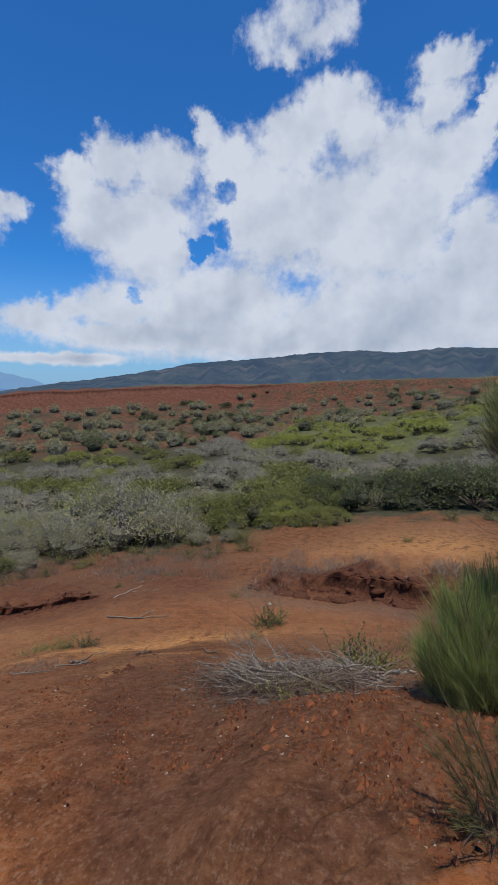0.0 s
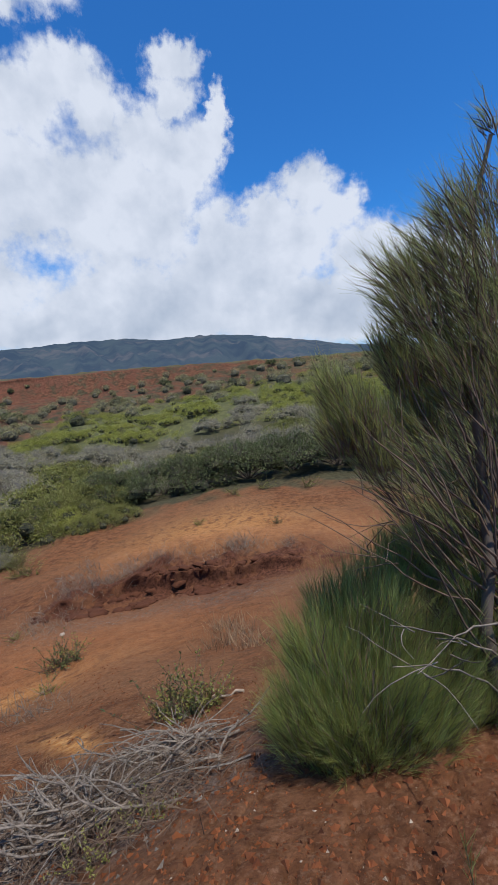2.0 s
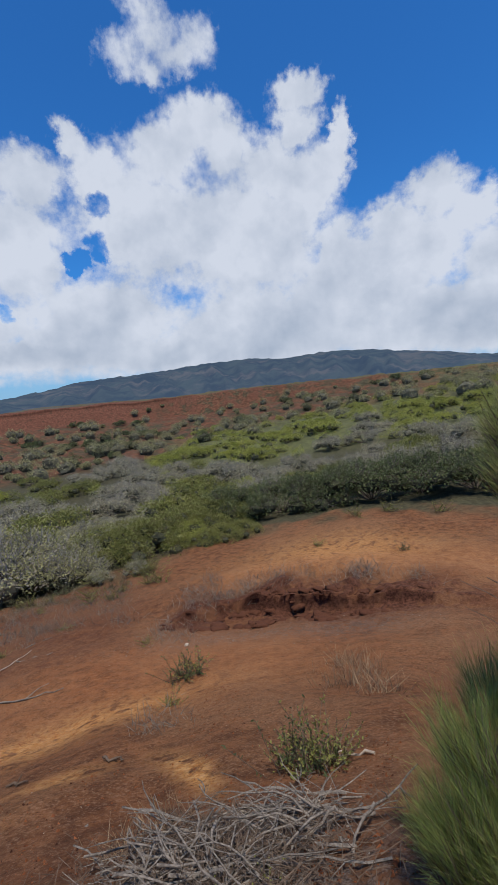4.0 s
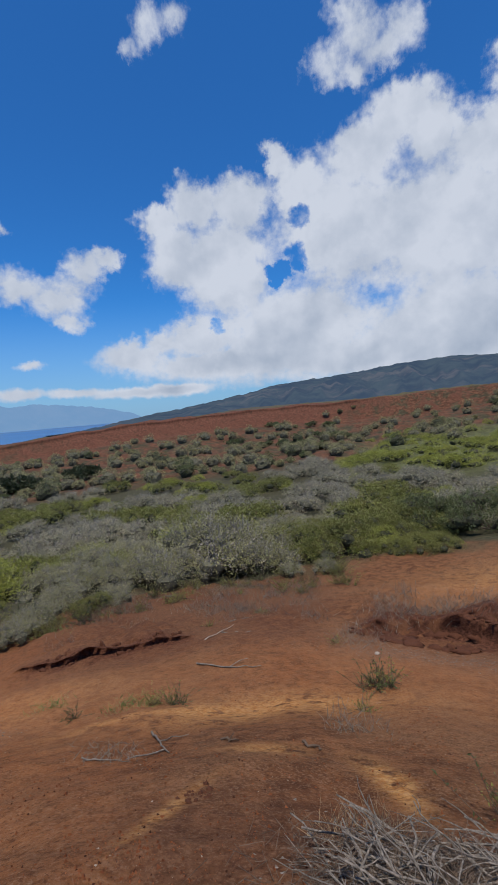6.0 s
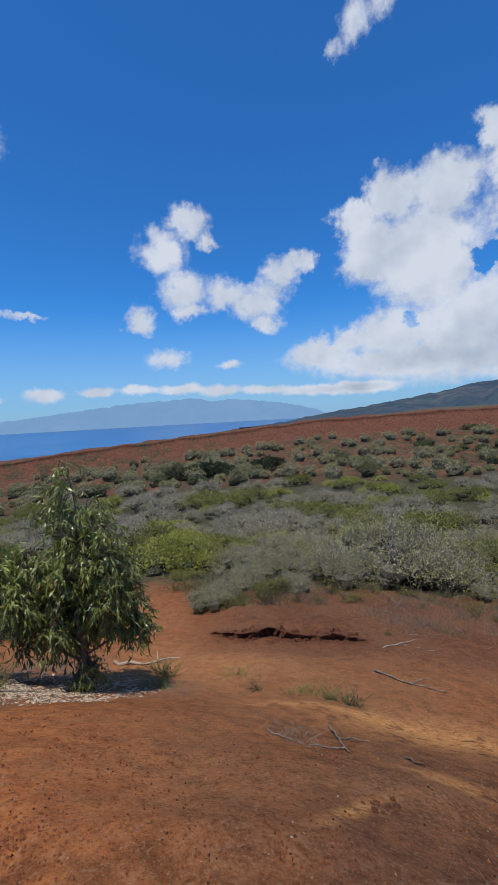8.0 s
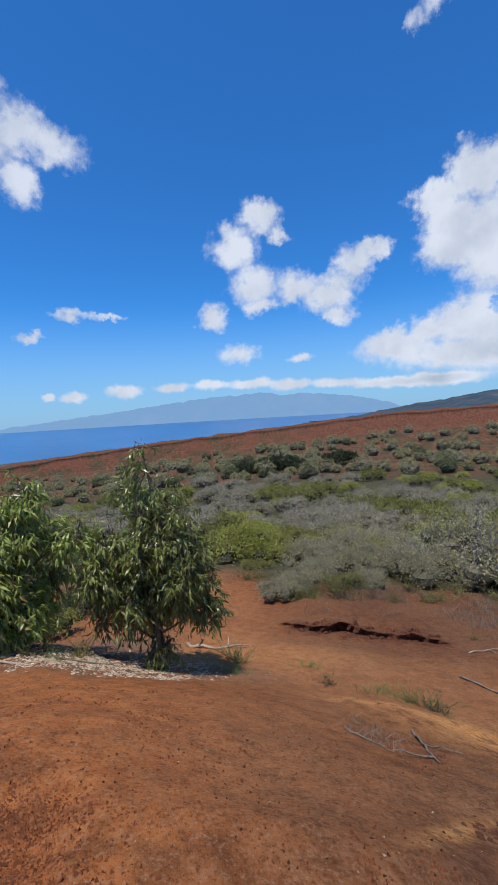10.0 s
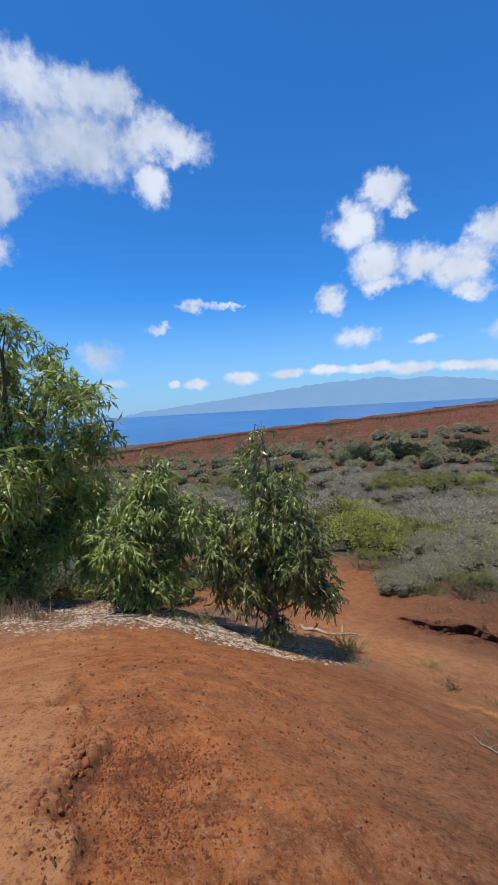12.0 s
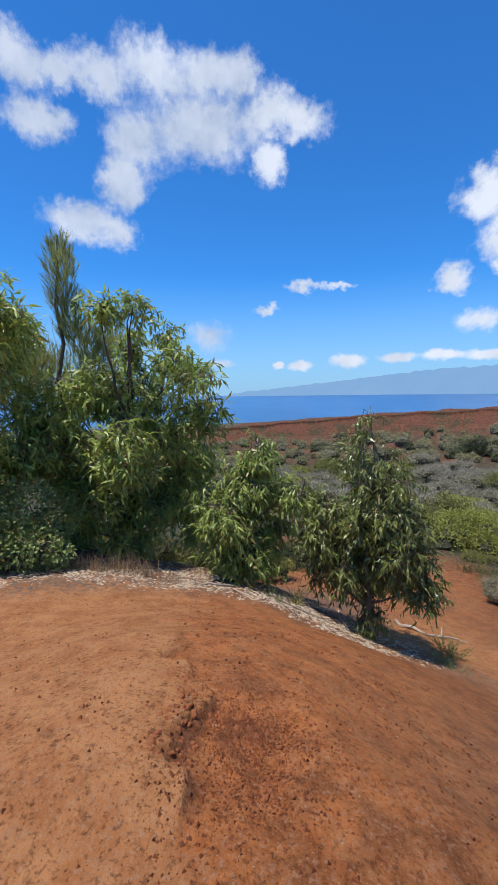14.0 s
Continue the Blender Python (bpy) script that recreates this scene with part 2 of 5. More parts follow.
    cliff = blend(t, span(t, streak, 0.3, 0.7), rgb(0.125, 0.045, 0.026), rgb(0.27, 0.100, 0.056))
    colour = blend(t, mask(t, "cliff"), colour, cliff)
    coast = blend(t, span(t, grain(t, at, 0.02), 0.4, 0.6), rgb(0.10, 0.10, 0.06), rgb(0.17, 0.11, 0.075))
    colour = blend(t, mask(t, "plain"), colour, coast)
    blotch = grain(t, at, 0.9, 7.0, 0.72)
    colour = blend(t, calc(t, "MULTIPLY", mask(t, "slope"), span(t, blotch, 0.48, 0.40, 0.0, 0.5)), colour, rgb(0.060, 0.044, 0.024))
    colour = vec(t, "MULTIPLY", colour, (0.63, 0.70, 0.76))
    t.links.new(colour, b.inputs["Base Color"])
    lumps = calc(t, "ADD", calc(t, "MULTIPLY", fine, 1.0), calc(t, "MULTIPLY", grit, 0.4))
    relief_of(t, b, calc(t, "ADD", lumps, calc(t, "MULTIPLY", grain(t, at, 40.0, 6.0, 0.75), 0.8)), 1.0, 0.013)
    return m


def leaf_material(name, dark, light, dry, rough=0.5, dry_share=0.12, specular=0.35, thin=0.30):
    m, t, b = material(name, rough, specular)
    own = node(t, "ShaderNodeNewGeometry").outputs["Random Per Island"]
    plant = node(t, "ShaderNodeObjectInfo").outputs["Random"]
    patch = grain(t, place(t), 1.7, 3.0)
    tone = calc(t, "ADD", calc(t, "MULTIPLY", own, 0.45), calc(t, "ADD", calc(t, "MULTIPLY", plant, 0.3), calc(t, "SUBTRACT", patch, 0.42)), clamp=True)
    colour = blend(t, tone, rgb(*dark), rgb(*light))
    colour = blend(t, span(t, own, 1.0 - dry_share, 1.0 - dry_share + 0.02), colour, rgb(*dry))
    t.links.new(colour, b.inputs["Base Color"])
    through_leaf = node(t, "ShaderNodeBsdfTranslucent", {0: colour})
    mix = node(t, "ShaderNodeMixShader", {0: thin, 1: b.outputs[0], 2: through_leaf.outputs[0]})
    t.links.new(mix.outputs[0], t.nodes["Material Output"].inputs[0])
    return m


def bark_material(name, dark, light, scale=30.0):
    m, t, b = material(name, 0.9, 0.15)
    at = place(t)
    own = node(t, "ShaderNodeNewGeometry").outputs["Random Per Island"]
    n = grain(t, at, scale, 5.0, 0.7)
    tone = calc(t, "ADD", calc(t, "MULTIPLY", span(t, n, 0.3, 0.7), 0.6), calc(t, "MULTIPLY", own, 0.4))
    t.links.new(blend(t, tone, rgb(*dark), rgb(*light)), b.inputs["Base Color"])
    relief_of(t, b, n, 0.5, 0.004)
    return m


SOIL = soil_material()
LEAF_GREEN = leaf_material("shrub_leaf_green", (0.118, 0.125, 0.030), (0.36, 0.350, 0.088), (0.20, 0.16, 0.06))
LEAF_LIME = leaf_material("shrub_leaf_lime", (0.22, 0.235, 0.040), (0.48, 0.475, 0.100), (0.24, 0.20, 0.07))
LEAF_GREY = leaf_material("shrub_leaf_grey", (0.25, 0.235, 0.105), (0.50, 0.455, 0.225), (0.36, 0.31, 0.24), 0.7, 0.25, 0.15)
LEAF_DUSTY = leaf_material("dusty_shrub_leaf", (0.31, 0.28, 0.17), (0.50, 0.455, 0.295), (0.36, 0.30, 0.23), 0.75, 0.25, 0.12)
LEAF_DARK = leaf_material("shrub_leaf_dark", (0.050, 0.066, 0.022), (0.18, 0.20, 0.075), (0.13, 0.10, 0.06), 0.6, 0.1)
LEAF_SLOPE = leaf_material("slope_shrub_leaf", (0.24, 0.225, 0.105), (0.52, 0.475, 0.245), (0.15, 0.12, 0.08), 0.7, 0.15, 0.15)
LEAF_TREE = leaf_material("sickle_leaf", (0.15, 0.205, 0.042), (0.60, 0.68, 0.155), (0.36, 0.27, 0.09), 0.42, 0.06, 0.55, 0.40)
LEAF_SAPLING = leaf_material("sapling_leaf", (0.062, 0.086, 0.018), (0.34, 0.37, 0.085), (0.30, 0.23, 0.08), 0.36, 0.05, 0.65)
NEEDLE = leaf_material("casuarina_needle", (0.17, 0.20, 0.062), (0.64, 0.66, 0.215), (0.34, 0.22, 0.12), 0.5, 0.08, 0.35, 0.45)
NEEDLE_DARK = leaf_material("seedling_needle", (0.055, 0.062, 0.018), (0.19, 0.19, 0.055), (0.24, 0.15, 0.07), 0.5, 0.12)
NEEDLE_FRESH = leaf_material("fresh_casuarina_needle", (0.17, 0.215, 0.055), (0.66, 0.70, 0.215), (0.40, 0.32, 0.12), 0.55, 0.08, 0.35, 0.5)
TWIG_GREY = bark_material("dry_grey_twig", (0.14, 0.125, 0.108), (0.35, 0.32, 0.285))
# dark cores inside the shrubs, coloured for the shade between leaves
SHADE_CORE_DRY = bark_material("dry_shade_core", (0.065, 0.060, 0.038), (0.145, 0.132, 0.090), 6.0)
SHADE_CORE = bark_material("shade_core", (0.022, 0.023, 0.013), (0.075, 0.072, 0.042), 6.0)
TWIG_BROWN = bark_material("brown_twig", (0.07, 0.045, 0.030), (0.17, 0.12, 0.085))
BARK = bark_material("bark", (0.06, 0.045, 0.034), (0.17, 0.135, 0.105), 18.0)
DRY = leaf_material("dry_stalk", (0.17, 0.14, 0.105), (0.36, 0.31, 0.25), (0.12, 0.09, 0.06), 0.8, 0.15, 0.1)
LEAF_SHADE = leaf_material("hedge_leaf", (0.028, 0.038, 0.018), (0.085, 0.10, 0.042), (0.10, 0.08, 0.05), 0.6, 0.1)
STRAW = leaf_material("dry_grass", (0.22, 0.14, 0.08), (0.46, 0.33, 0.20), (0.12, 0.09, 0.06), 0.8, 0.15, 0.1)
CLOD = bark_material("crumbled_earth", (0.12, 0.040, 0.018), (0.30, 0.105, 0.042), 9.0)
CRUST = bark_material("dark_crust", (0.030, 0.012, 0.007), (0.11, 0.042, 0.022), 9.0)
DEAD_WOOD = bark_material("dead_wood", (0.030, 0.024, 0.019), (0.29, 0.24, 0.195), 40.0)
CHIP = bark_material("pale_chip", (0.22, 0.16, 0.11), (0.46, 0.38, 0.30), 25.0)
LITTER = bark_material("fallen_leaf", (0.16, 0.110, 0.072), (0.60, 0.48, 0.35), 25.0)
LEAF_HERB = leaf_material("herb_leaf", (0.14, 0.19, 0.055), (0.34, 0.41, 0.14), (0.22, 0.18, 0.07), 0.5, 0.1)

# ------------------------------------------------------------ the lie of the land
PACE = 1.6   # metres; the plan of the land and the plants is drawn in paces round the viewpoint, and turned into metres at the end
EYE = Vector((-0.1, 0.15, 1.62))
TURNS = np.array([-100, -60, -25, -12, 0, 10, 25, 40, 55, 70, 85, 100, 120, 150, 200.0])
# bands outward from the trail: distance and height, for the turns above (degrees to the left of +y)
BAND_R = np.array([
    [0.75] * 15,
    [1.3] * 15,
    [2.1] * 15,
    [2.9] * 15,
    [6.0, 4.6, 4.0, 4.0, 4.0, 4.0, 4.2, 4.6, 5.0, 5.0, 5.2, 5.6, 7.0, 9.0, 9.0],
    [9.0, 6.6, 6.6, 6.5, 6.5, 6.5, 6.5, 6.8, 7.0, 7.2, 7.5, 8.0, 10.0, 14.0, 14.0],
    [14.0, 13.0, 13.0, 13.0, 13.0, 12.0, 10.6, 10.6, 11.0, 13.0, 13.0, 14.0, 16.0, 20.0, 20.0],
    [25.0] * 15,
    [45.0] * 15,
    [80.0] * 15,
    [107.0] * 15])
BAND_Z = np.array([
    [0.9, 0.95, 0.87, 0.80, 0.72, 0.68, 0.66, 0.66, 0.68, 0.71, 0.73, 0.74, 0.75, 0.78, 0.8],
    [0.88, 0.9, 0.60, 0.48, 0.42, 0.40, 0.42, 0.46, 0.52, 0.60, 0.66, 0.68, 0.70, 0.72, 0.75],
    [0.6, 0.45, 0.15, 0.05, -0.02, -0.08, 0.0, 0.03, 0.08, 0.25, 0.47, 0.52, 0.5, 0.55, 0.65],
    [0.3, 0.1, -0.25, -0.4, -0.45, -0.5, -0.5, -0.47, -0.3, -0.12, 0.1, 0.2, 0.2, 0.35, 0.55],
    [-0.4, -0.6, -0.85, -0.95, -1.0, -1.1, -1.28, -1.3, -1.35, -1.13, -0.68, -0.46, -0.25, -0.1, 0.0],
    [-0.8, -1.2, -1.5, -1.85, -1.95, -1.85, -1.75, -1.95, -1.9, -1.9, -1.8, -1.6, -1.0, -0.3, 0.0],
    [-1.2, -1.6, -2.0, -2.25, -2.6, -2.65, -2.65, -2.6, -2.55, -2.75, -2.8, -2.6, -1.8, -0.8, -0.3],
    [-1.0, -1.5, -2.6, -3.4, -4.1, -4.4, -4.7, -4.8, -4.8, -4.9, -5.0, -4.8, -3.6, -2.0, -1.0],
    [1.5, 0.5, -1.0, -2.2, -3.9, -4.7, -5.6, -5.9, -5.9, -6.1, -6.8, -6.8, -6.0, -4.0, -2.0],
    [4.0, 3.0, 0.0, -2.6, -4.6, -5.7, -5.7, -6.2, -7.0, -8.0, -9.4, -10.0, -10.0, -7.0, -4.0],
    [5.0, 4.2, 1.6, -0.5, -2.6, -3.9, -3.4, -4.6, -6.7, -9.0, -10.8, -12.0, -13.0, -9.0, -6.0]])
FEET_Z = np.array([0.85, 0.9, 0.9, 0.9, 0.85, 0.82, 0.8, 0.78, 0.76, 0.75, 0.75, 0.75, 0.75, 0.75, 0.8])
CREST_Z = np.array([6.0, 5.5, 3.0, 2.4, 1.9, 1.0, 0.5, -0.5, -2.9, -5.0, -7.3, -9.5, -12.0, -11.0, -8.0])
SEA = -60.0
COAST_R = np.array([4000, 4000, 4000, 4000, 4000, 4000, 4000, 3600, 1500, 1010, 830, 760, 800, 900, 1200.0])


def ground_rows(turn, reach):
    """Height of the bare land, without its fine relief: turn and reach are arrays of one length."""
    rr = np.vstack([np.full(15, 0.3), BAND_R, np.full(15, 112.0), np.full(15, 113.0), np.full(15, 118.0), np.full(15, 200.0), COAST_R])
    fall = np.where(TURNS < 38, 0.0, 3.0)
    zz = np.vstack([FEET_Z, BAND_Z, CREST_Z - 0.9, CREST_Z - 0.1, CREST_Z, CREST_Z * 200 / 116 - 1.2 - fall, np.where(TURNS < 38, -10.0, SEA - 0.3)])
    at_r = np.array([np.interp(turn, TURNS, row) for row in rr])
    at_z = np.array([np.interp(turn, TURNS, row) for row in zz])
    out = np.empty(len(turn))
    lr, lar = np.log(reach), np.log(at_r)
    for i in range(len(turn)):
        out[i] = np.interp(lr[i], lar[:, i], at_z[:, i])
    past = reach > at_r[-1]
    return np.where(past, np.where(turn < 38, -10.0, SEA - 0.3 - (reach - at_r[-1]) * 0.03), out)


N_TURN = 560
turn_axis = np.concatenate([np.linspace(-58, 128, N_TURN - 60, endpoint=False), np.linspace(128, 302, 60, endpoint=False)])
# closer rings where scarps, the trail's edge and the cliff need them
ring_axis = np.concatenate([np.geomspace(0.32, 0.8, 34, endpoint=False), np.linspace(0.8, 1.9, 92, endpoint=False), np.geomspace(1.9, 6.2, 70, endpoint=False), np.linspace(6.2, 7.7, 48, endpoint=False),
                            np.geomspace(7.7, 103.0, 120, endpoint=False), np.linspace(103.0, 119.0, 32, endpoint=False), np.geomspace(119.0, 4300.0, 36)])
N_RING = len(ring_axis)


def smooth(a, n, axis):
    k = np.hanning(n + 2)[1:-1]
    k /= k.sum()
    pad = [(0, 0), (0, 0)]
    pad[axis] = (n // 2, n // 2)
    return np.apply_along_axis(lambda v: np.convolve(v, k, "valid"), axis, np.pad(a, pad, mode="edge"))


grid_t, grid_r = np.meshgrid(turn_axis, ring_axis, indexing="ij")
back = np.interp(turn_axis, [-58, 200, 260, 302], [-58, 200, -100, -58])
LAND = ground_rows(np.interp(np.repeat(back, N_RING), [-100, 200], [-100, 200]), grid_r.ravel()).reshape(N_TURN, N_RING)
LAND = smooth(smooth(LAND, 5, 1), 21, 0)
grid_x, grid_y = EYE.x - grid_r * np.sin(np.radians(grid_t)), EYE.y + grid_r * np.cos(np.radians(grid_t))


def bell(v, centre, width):
    return np.exp(-((v - centre) / width) ** 2)


def step(v, low, high):
    u = np.clip((v - low) / (high - low), 0, 1)
    return u * u * (3 - 2 * u)


def noise_grid(scale, octaves, seed, stretch=(1, 1)):
    """Fractal noise in the plane, about -1 to 1."""
    flat = np.empty(grid_x.size)
    xs, ys = (grid_x * scale * stretch[0]).ravel(), (grid_y * scale * stretch[1]).ravel()
    for i in range(flat.size):
        flat[i] = noise.fractal((xs[i], ys[i], seed), 1.0, 2.0, octaves)
    return flat.reshape(grid_x.shape)


BIG, FINE, CRUMB = noise_grid(0.16, 4, 3.0), noise_grid(1.3, 5, 8.0), noise_grid(6.0, 4, 15.0)
# an eroded scarp across the gully, and a lower one beside it
wander = 0.35 * BIG + 0.25 * FINE
scarp_a = step(grid_t, -34, -24) * (1 - step(grid_t, 8, 13))
scarp_b = step(grid_t, 32, 36) * (1 - step(grid_t, 50, 57))
edge_a = 6.75 + 0.55 * wander + 0.4 * bell(grid_t, 4, 6) + 0.05 * CRUMB
edge_b = 7.15 + 0.45 * wander + 0.06 * CRUMB
rise_a = np.clip(0.28 + 0.14 * FINE, 0.12, 0.45) * (0.45 + 0.75 * bell(grid_t, -7, 11)) * scarp_a * step(grid_r, edge_a - 0.05, edge_a + 0.05) * (1 - step(grid_r, edge_a + 0.7, edge_a + 3.5))
rise_b = np.clip(0.12 + 0.12 * FINE, 0.02, 0.22) * scarp_b * step(grid_r, edge_b - 0.04, edge_b + 0.04) * (1 - step(grid_r, edge_b + 0.4, edge_b + 2.0))
# a washed-out pit beside the trail
pit = bell(grid_t, 86 + 4 * FINE, 9) * bell(grid_r, 1.32 + 0.08 * FINE, 0.16)
cracked = (1 - step(grid_t, -22, -8)) * (1 - step(grid_r, 1.0, 1.5))
fine_height = np.clip(grid_r * 0.010, 0.006, 0.040)
rough_far = step(grid_r, 40, 70)
# the trodden trail stands a hand's breadth above the washed soil beside it
trail_edge = 93.2 + 2.6 * bell(grid_r, 1.2, 0.10) - 1.5 * bell(grid_r, 1.55, 0.12) + 4.0 * CRUMB + 3.0 * FINE
trail = step(grid_t, trail_edge - 0.7, trail_edge + 0.7) * (1 - step(grid_t, 150, 170)) * step(grid_r, 0.55, 0.8) * (1 - step(grid_r, 1.7, 2.4))
washed = bell(grid_t, 85.5, 7.5) * bell(grid_r, 1.34, 0.26)
LAND = (LAND + (0.005 + 0.0006 * np.clip(grid_r, 0, 8)) * CRUMB * (1 - step(grid_r, 10, 14)) * (1 - 0.6 * trail) + 0.026 * washed * CRUMB + cracked * (0.020 * FINE + 0.007 * CRUMB - 0.018 * bell(FINE, 0.05, 0.05) - 0.012 * bell(CRUMB, 0.0, 0.07)) + 0.06 * CRUMB * scarp_a * bell(grid_r, edge_a + 0.25, 0.4) + 0.038 * trail * step(grid_r, 0.95, 1.15) + rise_a + rise_b - 0.045 * pit
        + fine_height * FINE * (1 - rough_far) + np.clip(grid_r * 0.012, 0.0, 0.3) * BIG + rough_far * (1 - step(grid_r, 300, 600)) * (1 - 0.85 * bell(grid_r, 114, 6)) * (0.14 * FINE + 0.5 * BIG))


def ground_at(x, y):
    dx, dy = x - EYE.x, y - EYE.y
    r = max(math.hypot(dx, dy), 0.33)
    t = math.degrees(math.atan2(-dx, dy))
    if t < -58:
        t += 360
    i = np.interp(t, turn_axis, np.arange(N_TURN))
    j = np.interp(math.log(r), np.log(ring_axis), np.arange(N_RING))
    i0, j0 = min(int(i), N_TURN - 2), min(int(j), N_RING - 2)
    u, v = i - i0, j - j0
    return float((LAND[i0, j0] * (1 - u) + LAND[i0 + 1, j0] * u) * (1 - v) + (LAND[i0, j0 + 1] * (1 - u) + LAND[i0 + 1, j0 + 1] * u) * v)


def spot(turn, reach):
    """The place on the ground at so many degrees left of +y and so many metres from the viewpoint."""
    x, y = EYE.x - reach * math.sin(radians(turn)), EYE.y + reach * math.cos(radians(turn))
    return Vector((x, y, ground_at(x, y)))


def mesh_object(name, verts, faces, mat, parent=None, flat=False):
    me = bpy.data.meshes.new(name)
    me.from_pydata(verts, [], faces)
    if not flat:
        me.polygons.foreach_set("use_smooth", np.ones(len(me.polygons), dtype=bool))
    me.materials.append(mat)
    ob = new(name, me)
    if parent is not None:
        ob.parent = parent
    return ob


